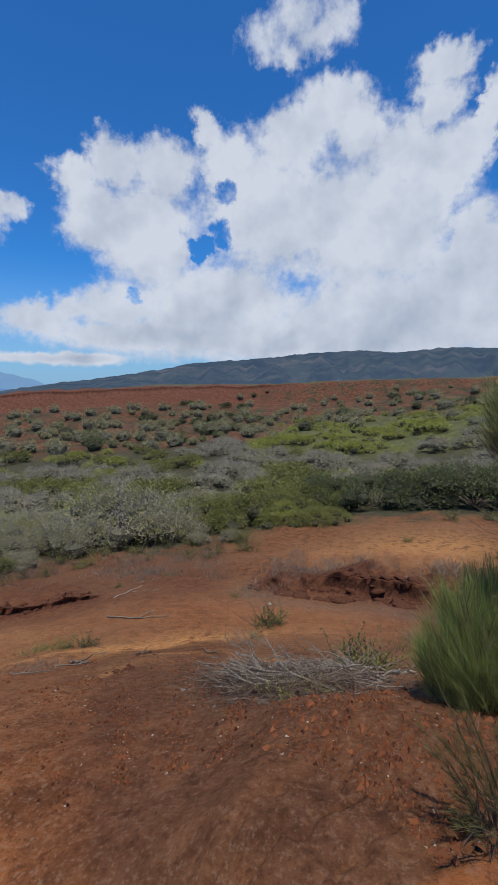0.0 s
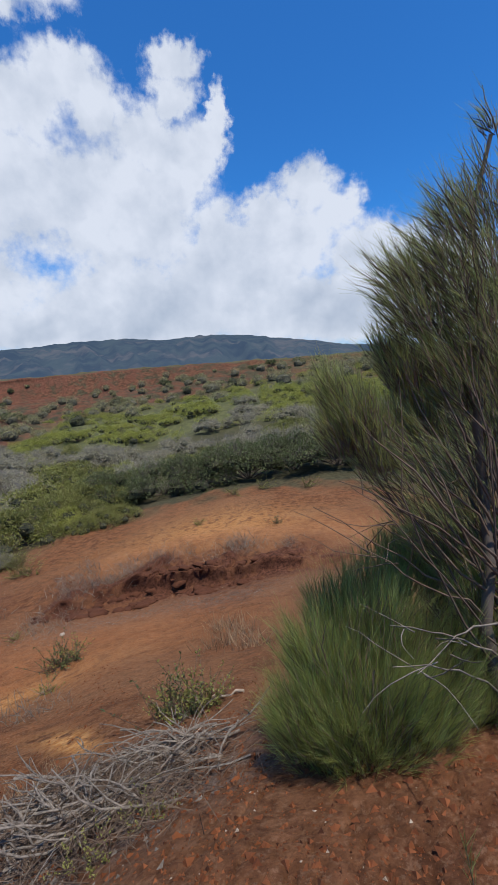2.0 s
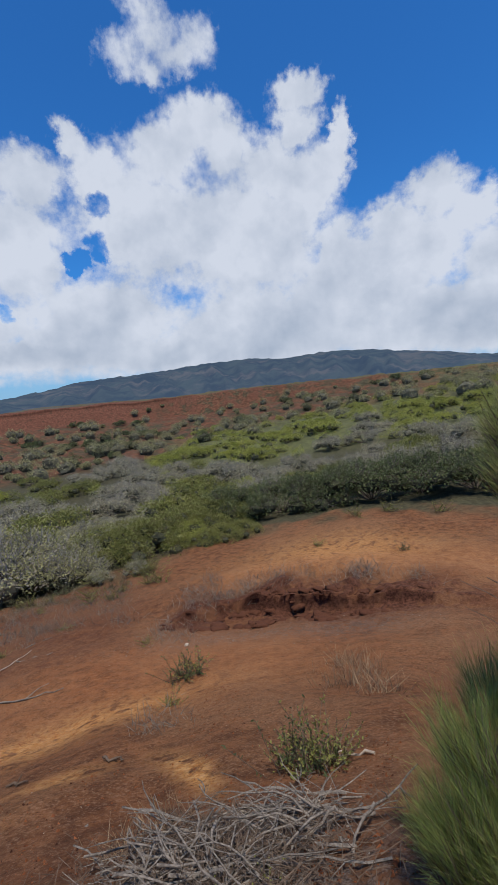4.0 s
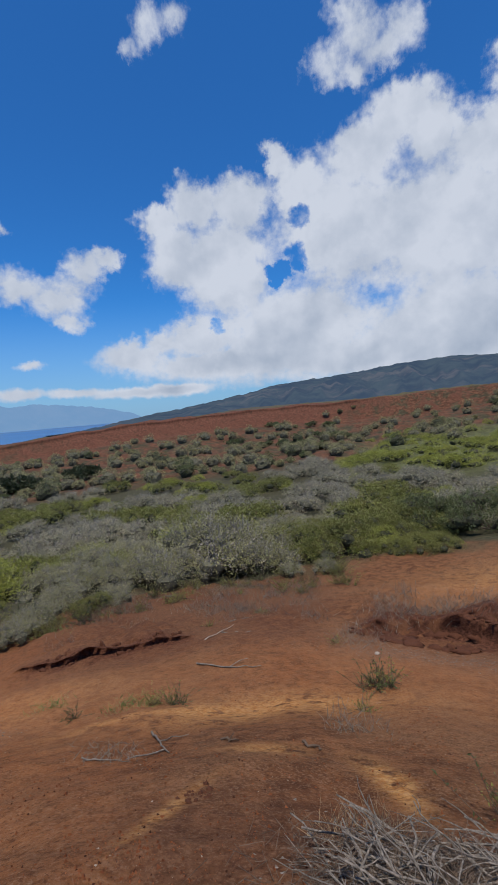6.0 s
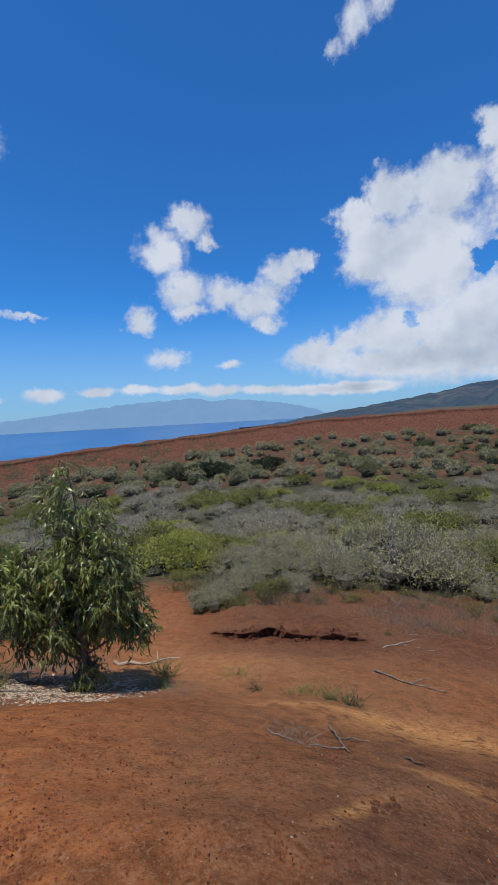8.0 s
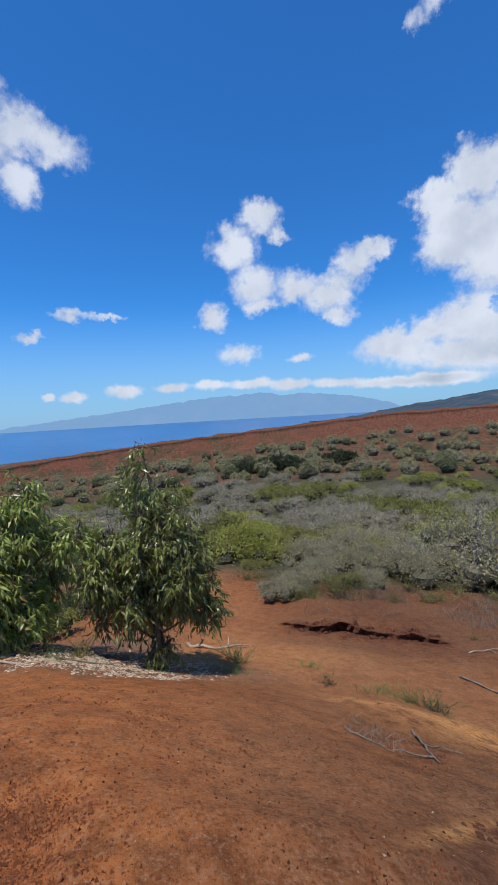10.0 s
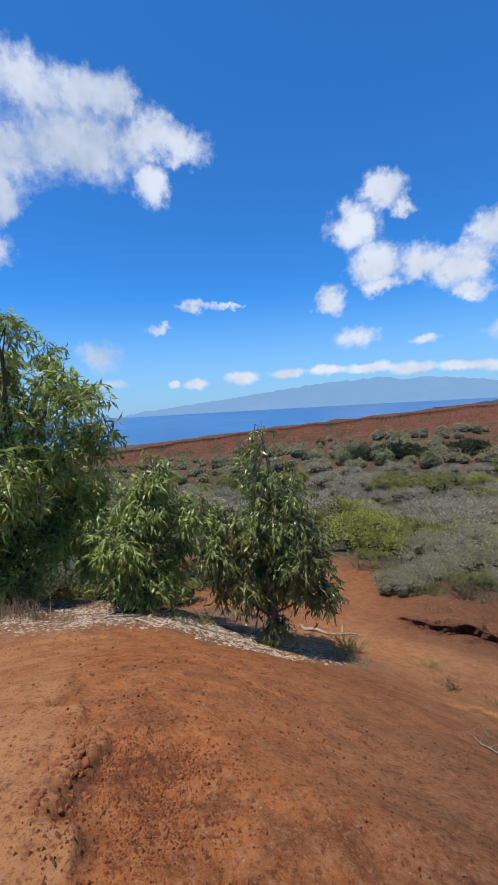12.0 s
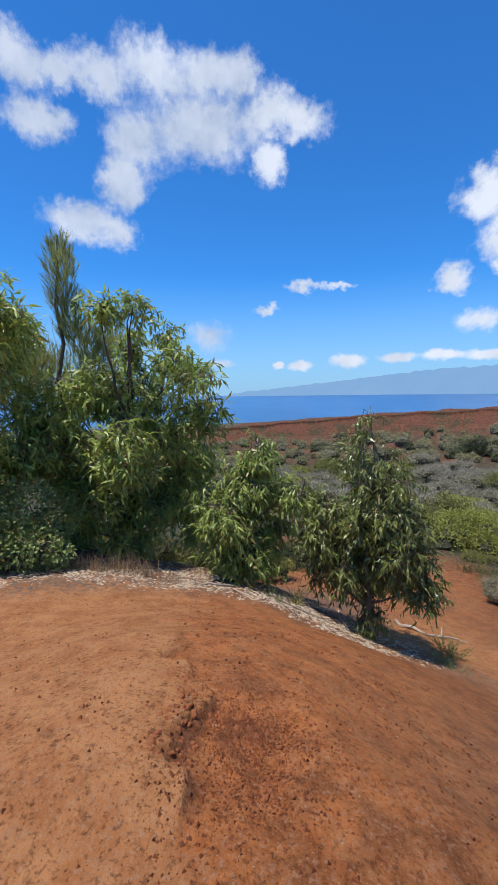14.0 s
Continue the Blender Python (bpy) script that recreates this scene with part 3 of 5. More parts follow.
def build_ground():
    z = LAND
    # the scarp overhangs: its face leans out over its foot
    ragged = np.clip(0.65 + 0.8 * FINE + 1.1 * CRUMB, 0.1, 1.5)
    lean = 0.10 * (0.5 + 0.6 * bell(grid_t, -7, 12)) * ragged * scarp_a * step(grid_r, edge_a - 0.01, edge_a + 0.05) * (1 - step(grid_r, edge_a + 0.06, edge_a + 0.6))
    lean += 0.13 * np.clip(0.75 + 0.9 * FINE + 0.5 * CRUMB, 0.05, 1.4) * scarp_b * step(grid_r, edge_b - 0.01, edge_b + 0.04) * (1 - step(grid_r, edge_b + 0.05, edge_b + 0.4))
    lean += 0.9 * step(grid_t, 4, 12) * step(grid_r, 112.2, 112.9) * (1 - step(grid_r, 113.2, 116.0))
    r = grid_r - lean
    # from paces to metres round the viewpoint; the far coast keeps its own measure
    size = PACE + (1 - PACE) * step(np.log(grid_r), np.log(130.0), np.log(700.0))
    x, y = PACE * EYE.x - size * r * np.sin(np.radians(grid_t)), PACE * EYE.y + size * r * np.cos(np.radians(grid_t))
    verts = np.stack([x, y, PACE * EYE.z + size * (z - EYE.z)], -1).reshape(-1, 3)
    i, j = np.meshgrid(np.arange(N_TURN), np.arange(N_RING - 1), indexing="ij")
    i2 = (i + 1) % N_TURN
    quads = np.stack([i * N_RING + j, i2 * N_RING + j, i2 * N_RING + j + 1, i * N_RING + j + 1], -1).reshape(-1, 4)[:, ::-1]
    centre = len(verts)
    verts = np.vstack([verts, [[PACE * EYE.x, PACE * EYE.y, PACE * float(z[:, 0].mean())]]])
    faces = [tuple(q) for q in quads.tolist()] + [(int(k * N_RING), int(((k + 1) % N_TURN) * N_RING), centre) for k in range(N_TURN)]
    ob = mesh_object("ground", verts.tolist(), faces, SOIL)
    t, rr = grid_t, grid_r
    edge = np.interp(t, [-58, -25, -10, 3, 12, 25, 45, 55, 62, 75, 90, 128], [11, 13, 13, 12.6, 11.5, 10.6, 10.6, 9.5, 12.5, 13, 12, 9])
    masks = {
        "scrub": step(rr, edge - 0.6 + FINE, edge + 1.0 + FINE),
        "slope": step(rr, 44, 52),
        "meadow": step(t, -45, -18) * (1 - step(t, 6, 13)) * step(rr, 28, 36) * (1 - step(rr, 60, 74)) + 0.6 * step(rr, 115.5, 118) + 0.45 * (1 - step(t, -28, -12)) * step(rr, 70, 90),
        "cliff": step(rr, 104 + 3 * FINE, 107 + 3 * FINE) * (1 - step(rr, 117, 118.5)) * step(t, 6 + 3 * BIG, 16) * (1 - 0.8 * step(t, 45, 60)) * (1 - step(t, 75, 92)) + 0.8 * step(rr, 95, 108) * (1 - step(rr, 117, 118)) * step(BIG + 0.6 * FINE, 0.1, 0.35) * step(t, -20, 0) + 0.5 * step(t, 50, 62) * step(rr, 80 + 9 * FINE, 100 + 9 * FINE) * step(BIG, -0.1, 0.25) * (1 - step(rr, 117, 118)) * (1 - step(t, 84, 96)),
        "warm": np.clip((0.35 * step(t, 30, 45) + 0.75 * step(t, 50, 80)) * (1 - step(rr, 2.8, 5.0))  + 0.55 * step(t, 42, 60) * step(rr, 3.3, 5.5) * (1 - step(rr, 9, 12)) + 0.45 * bell(t, 10, 25) * bell(rr, 5.2, 1.4), 0, 1),
        "plain": step(rr, 130, 180),
        "ochre": np.clip(bell(t, 22, 16) * bell(rr, 3.9 + 0.5 * BIG, 0.5) + 0.8 * bell(t, 62, 12) * bell(rr, 5.6, 0.6) + 1.2 * bell(t, 5, 4.5) * bell(rr, 2.04 + (t - 5) * 0.06, 0.16) + bell(t, 35, 5) * bell(rr, 1.25 + (41.5 - t) * 0.05, 0.09) + 1.7 * bell(t, 32, 14) * bell(rr, 4.05 + 0.1 * FINE, 0.10) + 0.8 * bell(t, 22, 5) * bell(rr, 2.4, 0.12) + 0.8 * bell(t, -12, 12) * bell(rr, 9.6, 1.4) , 0, 1),
        "path": np.clip(0.4 * bell(t, 0, 14) * bell(rr, 4.6, 1.2) + 0.55 * bell(t, 45, 15) * bell(rr, 4.9, 1.3) + step(t, trail_edge - 1, trail_edge + 1) * (1 - step(t, 140, 175)) * step(rr, 0.45, 0.8) * (1 - step(rr, 3.9, 4.7)) + 0.7 * bell(rr, 8.6, 1.2) * step(-t, -14, 4) + 0.7 * bell(t, 60, 10) * bell(rr, 6.2, 1.2), 0, 1),
        # crust on the scarps, shade painted along the trail's edge, darker soil near by
        "crust_shade": np.clip(0.45 * step(t, 10, 20) * (1 - step(t, 52, 62)) * step(rr, 5.9, 6.6) * (1 - step(rr, 9.5, 11.5)) + 0.55 * bell(rr, 7.1, 0.7) * scarp_a + 0.42 * (1 - step(t, 30, 62)) * step(t, -75, -50) * (1 - step(rr, 1.2, 2.2)) + 0.3 * step(t, 200, 240) * (1 - step(rr, 1.2, 2.2)) + 0.15 * bell(t, 48, 10) * bell(rr, 2.2, 0.3) + scarp_a * bell(rr, edge_a + 0.1, 0.42) * step(CRUMB + FINE, -0.35, 0.25) + 0.8 * scarp_b * bell(rr, edge_b, 0.15) + 0.85 * bell(t, trail_edge - 0.8, 1.1) * bell(rr, 1.33, 0.3) + 0.6 * washed * step(CRUMB + 0.6 * FINE, 0.05, 0.4), 0, 1),
        "litter": np.clip(step(rr, 3.6, 4.2) * (1 - step(rr, 6.5, 8.0)) * step(t, 66, 74) * (1 - step(t, 112, 120)) + 1.3 * bell(t, -1, 11) * bell(rr, 1.2, 0.28) + 0.6 * bell(t, -20, 9) * bell(rr, 1.12, 0.14) + 0.4 * bell(t, 3, 12) * bell(rr, 6.1, 0.3) + 0.6 * bell(t, 61, 5) * bell(rr, 4.6, 0.4) + 0.5 * bell(t, -14, 9) * bell(rr, 6.0, 0.5), 0, 1)}
    for name, values in masks.items():
        a = ob.data.attributes.new(name, "FLOAT", "POINT")
        a.data.foreach_set("value", np.append(np.clip(values, 0, 1).ravel(), 0.0).astype(np.float32))
    tagged(ob, "eroded red volcanic soil falling to a scrub valley", "ground", kind="structure")


build_ground()


def sea_material():
    m, t, b = material("sea", 0.28, 0.4)
    at = place(t)
    n = grain(t, vec(t, "MULTIPLY", at, (0.002, 0.004, 1)), 1.0, 5.0)
    t.links.new(blend(t, span(t, n, 0.35, 0.65), rgb(0.018, 0.085, 0.225), rgb(0.030, 0.120, 0.29)), b.inputs["Base Color"])
    relief_of(t, b, grain(t, at, 0.15, 4.0), 0.4, 1.0)
    return m


def disc(name, radius, z, mat, rings=24, sides=96):
    verts, faces = [(0, 0, z)], []
    for k in range(rings):
        r = radius * ((k + 1) / rings) ** 2
        verts += [(r * math.cos(2 * math.pi * s / sides), r * math.sin(2 * math.pi * s / sides), z) for s in range(sides)]
    for s in range(sides):
        faces.append((0, 1 + s, 1 + (s + 1) % sides))
        for k in range(rings - 1):
            a, b2 = 1 + k * sides, 1 + (k + 1) * sides
            faces.append((a + s, b2 + s, b2 + (s + 1) % sides, a + (s + 1) % sides))
    return mesh_object(name, verts, faces, mat)


tagged(disc("water", 4950.0, SEA + (PACE - 1) * EYE.z, sea_material()), "calm deep blue sea channel below the coast", "sea", kind="structure")


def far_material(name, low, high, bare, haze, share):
    """Distant land; the haze of kilometres of bright air is mixed in as emission."""
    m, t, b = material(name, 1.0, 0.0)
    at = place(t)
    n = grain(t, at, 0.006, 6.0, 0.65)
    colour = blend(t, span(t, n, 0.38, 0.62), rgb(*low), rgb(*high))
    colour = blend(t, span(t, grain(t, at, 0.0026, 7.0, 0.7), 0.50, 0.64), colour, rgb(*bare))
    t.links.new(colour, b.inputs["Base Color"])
    haze_glow = node(t, "ShaderNodeEmission", {0: rgb(*haze), 1: 1.0})
    mix = node(t, "ShaderNodeMixShader", {0: share, 1: b.outputs[0], 2: haze_glow.outputs[0]})
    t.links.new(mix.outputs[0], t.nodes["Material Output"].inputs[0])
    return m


def massif(name, turns, rises, near, far, foot, mat, rough, seed, label):
    """A ridge whose skyline rises to the given degrees at the given turns; gullies run down its face."""
    count, rows = 420, 26
    ts = np.linspace(turns[0], turns[-1], count)
    top = smooth(np.interp(ts, turns, rises)[None, :], 11, 1)[0]
    verts, faces = [], []
    for i, tt in enumerate(ts):
        for j in range(rows):
            u = j / (rows - 1)
            r = near + (far - near) * u
            crest = PACE * EYE.z + far * math.tan(radians(top[i] + 0.16 * noise.fractal((tt * 0.7, seed, 0), 0.8, 2.1, 7)))
            z = foot + (crest - foot) * u ** 1.15
            cut = noise.ridged_multi_fractal((tt * 0.22, u * 1.2, seed), 0.9, 2.1, 5, 1.0, 2.0) - 1.0
            z += rough * cut * u * (1 - u) * 4 * max(crest - foot, 0) * 0.5
            verts.append((PACE * EYE.x - r * math.sin(radians(tt)), PACE * EYE.y + r * math.cos(radians(tt)), z))
    for i in range(count - 1):
        for j in range(rows - 1):
            a = i * rows + j
            faces.append((a, a + 1, a + rows + 1, a + rows))
    ob = mesh_object(name, verts, faces, mat)
    tagged(ob, label, "mountain", kind="structure")


# both far ridges glow with painted blue haze, the island most of all
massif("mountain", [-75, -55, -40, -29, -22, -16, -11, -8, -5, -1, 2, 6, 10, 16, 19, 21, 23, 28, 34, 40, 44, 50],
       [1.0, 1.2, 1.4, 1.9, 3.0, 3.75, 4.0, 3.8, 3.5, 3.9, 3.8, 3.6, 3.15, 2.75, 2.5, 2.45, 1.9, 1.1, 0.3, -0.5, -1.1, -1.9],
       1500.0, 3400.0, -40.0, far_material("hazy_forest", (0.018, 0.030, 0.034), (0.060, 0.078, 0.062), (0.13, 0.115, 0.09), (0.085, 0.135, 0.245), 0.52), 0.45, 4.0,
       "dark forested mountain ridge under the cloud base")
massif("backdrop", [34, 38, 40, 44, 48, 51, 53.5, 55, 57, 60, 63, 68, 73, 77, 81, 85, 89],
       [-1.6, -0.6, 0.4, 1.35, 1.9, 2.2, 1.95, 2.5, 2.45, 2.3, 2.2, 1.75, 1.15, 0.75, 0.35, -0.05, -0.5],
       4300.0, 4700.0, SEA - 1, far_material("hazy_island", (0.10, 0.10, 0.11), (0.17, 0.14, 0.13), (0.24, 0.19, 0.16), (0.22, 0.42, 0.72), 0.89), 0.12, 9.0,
       "island across the channel, pale blue with painted haze")

# ------------------------------------------------------------ plants: mesh helpers
def unit(a):
    return a / np.maximum(np.linalg.norm(a, axis=-1, keepdims=True), 1e-9)


def blades(at, along, facing, length, width, bend=0.0, narrow=False):
    """Leaves as folded diamonds of four corners (or slim triangles), one island each."""
    along = unit(along)
    wide = unit(np.cross(along, facing))
    lift = unit(np.cross(wide, along))
    n = len(at)
    length, width = np.broadcast_to(length, n)[:, None], np.broadcast_to(width, n)[:, None]
    if narrow:
        v = np.stack([at - wide * width / 2, at + wide * width / 2, at + along * length + lift * length * bend], 1)
        f = np.arange(3 * n).reshape(n, 3)
    else:
        mid = at + along * length * 0.45
        v = np.stack([at, mid + wide * width / 2 + lift * width * 0.25, at + along * length - lift * length * bend, mid - wide * width / 2 + lift * width * 0.25], 1)
        f = np.arange(4 * n).reshape(n, 4)
    return v.reshape(-1, 3), f


def rods(starts, ends, r0, r1, sides=3, sag=None):
    """Tapered twigs from starts to ends, with a knee in the middle when sag is given."""
    n = len(starts)
    axis = unit(ends - starts)
    other = np.where(np.abs(axis[:, 2:3]) > 0.9, [[1.0, 0, 0]], [[0, 0, 1.0]])
    u = unit(np.cross(axis, other))
    w = np.cross(axis, u)
    r0, r1 = np.broadcast_to(r0, n)[:, None], np.broadcast_to(r1, n)[:, None]
    levels = [(starts, r0), (ends, r1)] if sag is None else [(starts, r0), ((starts + ends) / 2 + sag, (r0 + r1) / 2), (ends, r1)]
    rings = []
    for p, r in levels:
        for s in range(sides):
            a = 2 * math.pi * s / sides
            rings.append(p + (u * math.cos(a) + w * math.sin(a)) * r)
    k = len(rings)
    v = np.stack(rings, 1).reshape(-1, 3)
    base = np.arange(n)[:, None] * k
    faces = []
    for lv in range(len(levels) - 1):
        for s in range(sides):
            s2 = (s + 1) % sides
            faces.append(base + np.array([[lv * sides + s, lv * sides + s2, (lv + 1) * sides + s2, (lv + 1) * sides + s]]))
    return v, np.stack(faces, 1).reshape(-1, 4)


def join(*pieces):
    verts, faces, base = [], [], 0
    for v, f in pieces:
        verts.append(v)
        faces += (f + base).tolist()
        base += len(v)
    return np.vstack(verts), faces


def part(name, geometry, mat, parent, label="", flat=True):
    v, f = geometry
    ob = mesh_object(name, v.tolist(), f if isinstance(f, list) else f.tolist(), mat, parent, flat)
    if label:
        tagged(ob, label)
    return ob


def ball_points(rng, n):
    return unit(rng.normal(size=(n, 3)))


def shade_cores(rng, centres, radii, around=8, levels=5, squash=0.85):
    """Inner growth coloured dark as crown shade: one uneven mass round each centre."""
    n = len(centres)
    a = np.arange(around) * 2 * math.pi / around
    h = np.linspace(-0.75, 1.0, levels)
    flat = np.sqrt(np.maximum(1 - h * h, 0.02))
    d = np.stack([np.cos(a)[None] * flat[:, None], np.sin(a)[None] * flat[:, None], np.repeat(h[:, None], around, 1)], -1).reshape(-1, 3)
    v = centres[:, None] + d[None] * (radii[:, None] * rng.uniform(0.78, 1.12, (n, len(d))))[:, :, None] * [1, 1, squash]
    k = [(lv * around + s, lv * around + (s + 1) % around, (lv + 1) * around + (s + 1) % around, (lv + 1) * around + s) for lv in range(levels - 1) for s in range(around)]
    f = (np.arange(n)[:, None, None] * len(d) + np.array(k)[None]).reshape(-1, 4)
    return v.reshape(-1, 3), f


# ------------------------------------------------------------ shrubs of the valley
DRY_LEAVES = (LEAF_GREY, LEAF_DUSTY, LEAF_SLOPE)


def shrub(seed, wide, tall, leaves, leaf, mat, twigs, twig_mat, lobes=14, twig_len=0.5, fill=0.35):
    """A low spreading shrub about the origin: stems, outer twigs and a crown of leaves in uneven lobes."""
    rng = np.random.default_rng(seed)
    root = new("shrub")
    ang = rng.uniform(0, 2 * math.pi, lobes)
    far = np.sqrt(rng.uniform(0, 1, lobes)) * 0.78
    lc = np.stack([np.cos(ang) * far * wide, np.sin(ang) * far * wide, tall * (0.62 - 0.38 * far ** 1.6) * rng.uniform(0.75, 1.12, lobes)], 1)
    lr = rng.uniform(0.22, 0.42, lobes) * min(wide, tall * 1.6)
    # stems
    mids = lc * np.array([0.45, 0.45, 0.5]) + rng.normal(size=lc.shape) * 0.05
    stems = join(rods(mids * 0.04, mids, 0.028, 0.016, 5), rods(mids, lc, 0.016, 0.006, 4))
    part("trunk", stems, BARK, root)
    if twigs:
        k = rng.integers(0, lobes, twigs)
        d = ball_points(rng, twigs)
        d[:, 2] = np.abs(d[:, 2]) * 0.9 + 0.1
        d = unit(d)
        s = lc[k] + d * lr[k][:, None] * rng.uniform(0.1, 0.7, (twigs, 1))
        e = s + unit(d + rng.normal(size=d.shape) * 0.35 + [0, 0, 0.45]) * (twig_len * rng.uniform(0.4, 1.0, (twigs, 1)))
        part("twig", rods(s, e, 0.006, 0.0022, 3), twig_mat, root)["kind"] = "stuff"
    if leaves:
        k = rng.integers(0, lobes, leaves)
        d = ball_points(rng, leaves)
        d[:, 2] = np.where(d[:, 2] < -0.35, -d[:, 2], d[:, 2])
        shell = 1 - fill * rng.uniform(0, 1, leaves) ** 1.5 + 0.10 * rng.normal(size=leaves)
        p = lc[k] + d * (lr[k] * shell)[:, None] * [1.05, 1.05, 0.85]
        keep = p[:, 2] > 0.16 * tall
        p, d = p[keep], d[keep]
        along = unit(d + rng.normal(size=d.shape) * 0.8 + [0, 0, 0.15])
        facing = unit(d * 1.3 + rng.normal(size=d.shape) * 0.38 + [0, 0, 0.35])
        size = leaf * rng.uniform(0.6, 1.25, len(p))
        part("crown", blades(p, along, facing, size, size * 0.55, 0.12), mat, root)
        part("shade_core", shade_cores(rng, lc, lr * 0.50, 7, 4), SHADE_CORE_DRY if mat in DRY_LEAVES else SHADE_CORE, root)["kind"] = "stuff"
    return root


def tag_shrub(ob, label, group):
    return tagged(ob, label, "shrub", group)


SPECIES = {
    "green": [shrub(11 + i, 1.25, 1.05, 5600, 0.066, LEAF_GREEN, 160, TWIG_BROWN, 16, 0.3) for i in range(2)],
    "lime": [shrub(31 + i, 1.25, 0.85, 5200, 0.064, LEAF_LIME, 60, TWIG_BROWN, 16, 0.25) for i in range(2)],
    "grey": [shrub(51 + i, 1.35, 1.05, 6800, 0.046, LEAF_GREY, 750, TWIG_GREY, 22, 0.30, 0.5) for i in range(2)],
    "dark": [shrub(71 + i, 1.35, 1.3, 5200, 0.066, LEAF_DARK, 420, DEAD_WOOD, 16, 0.3) for i in range(2)],
    "green_far": [shrub(15 + i, 1.3, 1.0, 1700, 0.10, LEAF_GREEN, 0, TWIG_BROWN, 12) for i in range(2)],
    "lime_far": [shrub(35 + i, 1.3, 0.8, 1700, 0.10, LEAF_LIME, 0, TWIG_BROWN, 12) for i in range(2)],
    "grey_far": [shrub(55 + i, 1.35, 0.95, 2000, 0.072, LEAF_DUSTY, 260, TWIG_GREY, 12, 0.5, 0.5) for i in range(2)],
    "hedge": [shrub(195 + i, 0.95, 0.9, 900, 0.17, LEAF_SHADE, 0, TWIG_GREY, 10) for i in range(2)],
    "slope_dark": [shrub(95 + i, 0.9, 0.85, 330, 0.17, LEAF_DARK, 0, TWIG_GREY, 8) for i in range(2)],
}
LABELS = {
    "green": "leafy green shrub rooted in the red valley soil",
    "lime": "bright yellow-green shrub with dense small leaves",
    "grey": "half-bare grey shrub with dry twigs and pale leaves",
    "dark": "dark olive shrub with a dense crown and grey stems",
    "hedge": "dense dark green shrub in a dip below the slope",
    "slope_dark": "dark rounded shrub on the far red slope",
}
USED = set()


def plant(kind, turn, reach, size=1.0, stretch=(1, 1, 1)):
    """Sets a shrub of one kind; the first of each kind is the model itself, the others are copies."""
    pick = random.randrange(len(SPECIES[kind]))
    model = SPECIES[kind][pick]
    p = spot(turn, reach)
    spin = random.uniform(0, 360)
    m = pose(p.x, p.y, p.z - 0.04 * size, random.uniform(-5, 5), random.uniform(-5, 5), spin)
    ob = model if (kind, pick) not in USED else copy_thing(model, m)
    USED.add((kind, pick))
    ob.matrix_basis = m @ Matrix.Diagonal((size * stretch[0], size * stretch[1], size * stretch[2], 1))
    short = kind.replace("_far", "")
    place_name = "shrubs on the far slope" if short.startswith("slope") else "shrubs of the valley"
    return tag_shrub(ob, LABELS[short], place_name)


# the shrubs along the edge of the bare soil
for kind, turn, reach, size in (
        ("grey", 36, 11.8, 1.0), ("grey", 29.5, 12.6, 1.65), ("grey", 23.5, 12.4, 1.05), ("grey", 42, 12.2, 0.9), ("grey", 47, 12.4, 0.85), ("green", 42, 13.6, 0.8), ("grey", 50, 13.0, 0.8),
        ("green", 19, 12.6, 1.0), ("green", 13.5, 12.7, 1.0), ("lime", 9.5, 13.2, 0.75), ("green", 12, 14.6, 1.15), ("green", 18, 15.0, 1.0), ("lime", 24, 14.8, 0.9),
        ("green", 3.5, 12.6, 0.45), ("green", 1.0, 12.8, 0.45), ("green", 6.0, 12.4, 0.4),
        ("dark", 1, 16.2, 1.15), ("dark", -4.5, 15.6, 1.1), ("dark", -10, 15.4, 1.2), ("dark", -16, 15.2, 1.25), ("dark", -22, 15.4, 1.25), ("dark", -28, 15.8, 1.2), ("dark", -35, 16, 1.2), ("green", 4.5, 15.6, 1.0),
        ("lime", 59, 14.2, 1.25), ("lime", 54.5, 14.4, 1.1), ("green", 60.5, 14.6, 0.8), ("grey", 49.5, 10.4, 0.5), ("grey", 52.5, 9.4, 0.45), ("grey", 55, 8.9, 0.4), ("green", 46, 9.9, 0.35), ("grey", 43.5, 10.2, 0.4),
        ("green", 85, 8.2, 0.6), ("dark", 91, 8.0, 0.6), ("green", 96, 8.2, 0.6), ("dark", 101, 8.0, 0.6), ("green", 106, 7.8, 0.65), ("green", 111, 7.4, 0.6), ("dark", 79, 9.5, 0.5),
        ("green", 58, 11.8, 0.3), ("green", 56.8, 12.0, 0.25), ("grey", 20, 10.9, 0.3), ("grey", 15, 10.8, 0.3)):
    plant(kind, turn, reach, size)


def species_at(turn, reach):
    n = noise.noise((turn * 0.09, reach * 0.16, 5.0)) + 0.35 * noise.noise((turn * 0.3, reach * 0.5, 9.0))
    if reach > 27 and turn < 14 and noise.noise((turn * 0.1, reach * 0.1, 2.0)) > -0.35:
        return "lime" if reach > 33 or n > 0.1 else "grey"
    if 20 < reach < 30 and n < 0.12:
        return "grey"
    if n > 0.16:
        return "green"
    if n > 0.02:
        return "lime"
    return "grey"


rng_place = random.Random(4)
sets = []
tries = 0
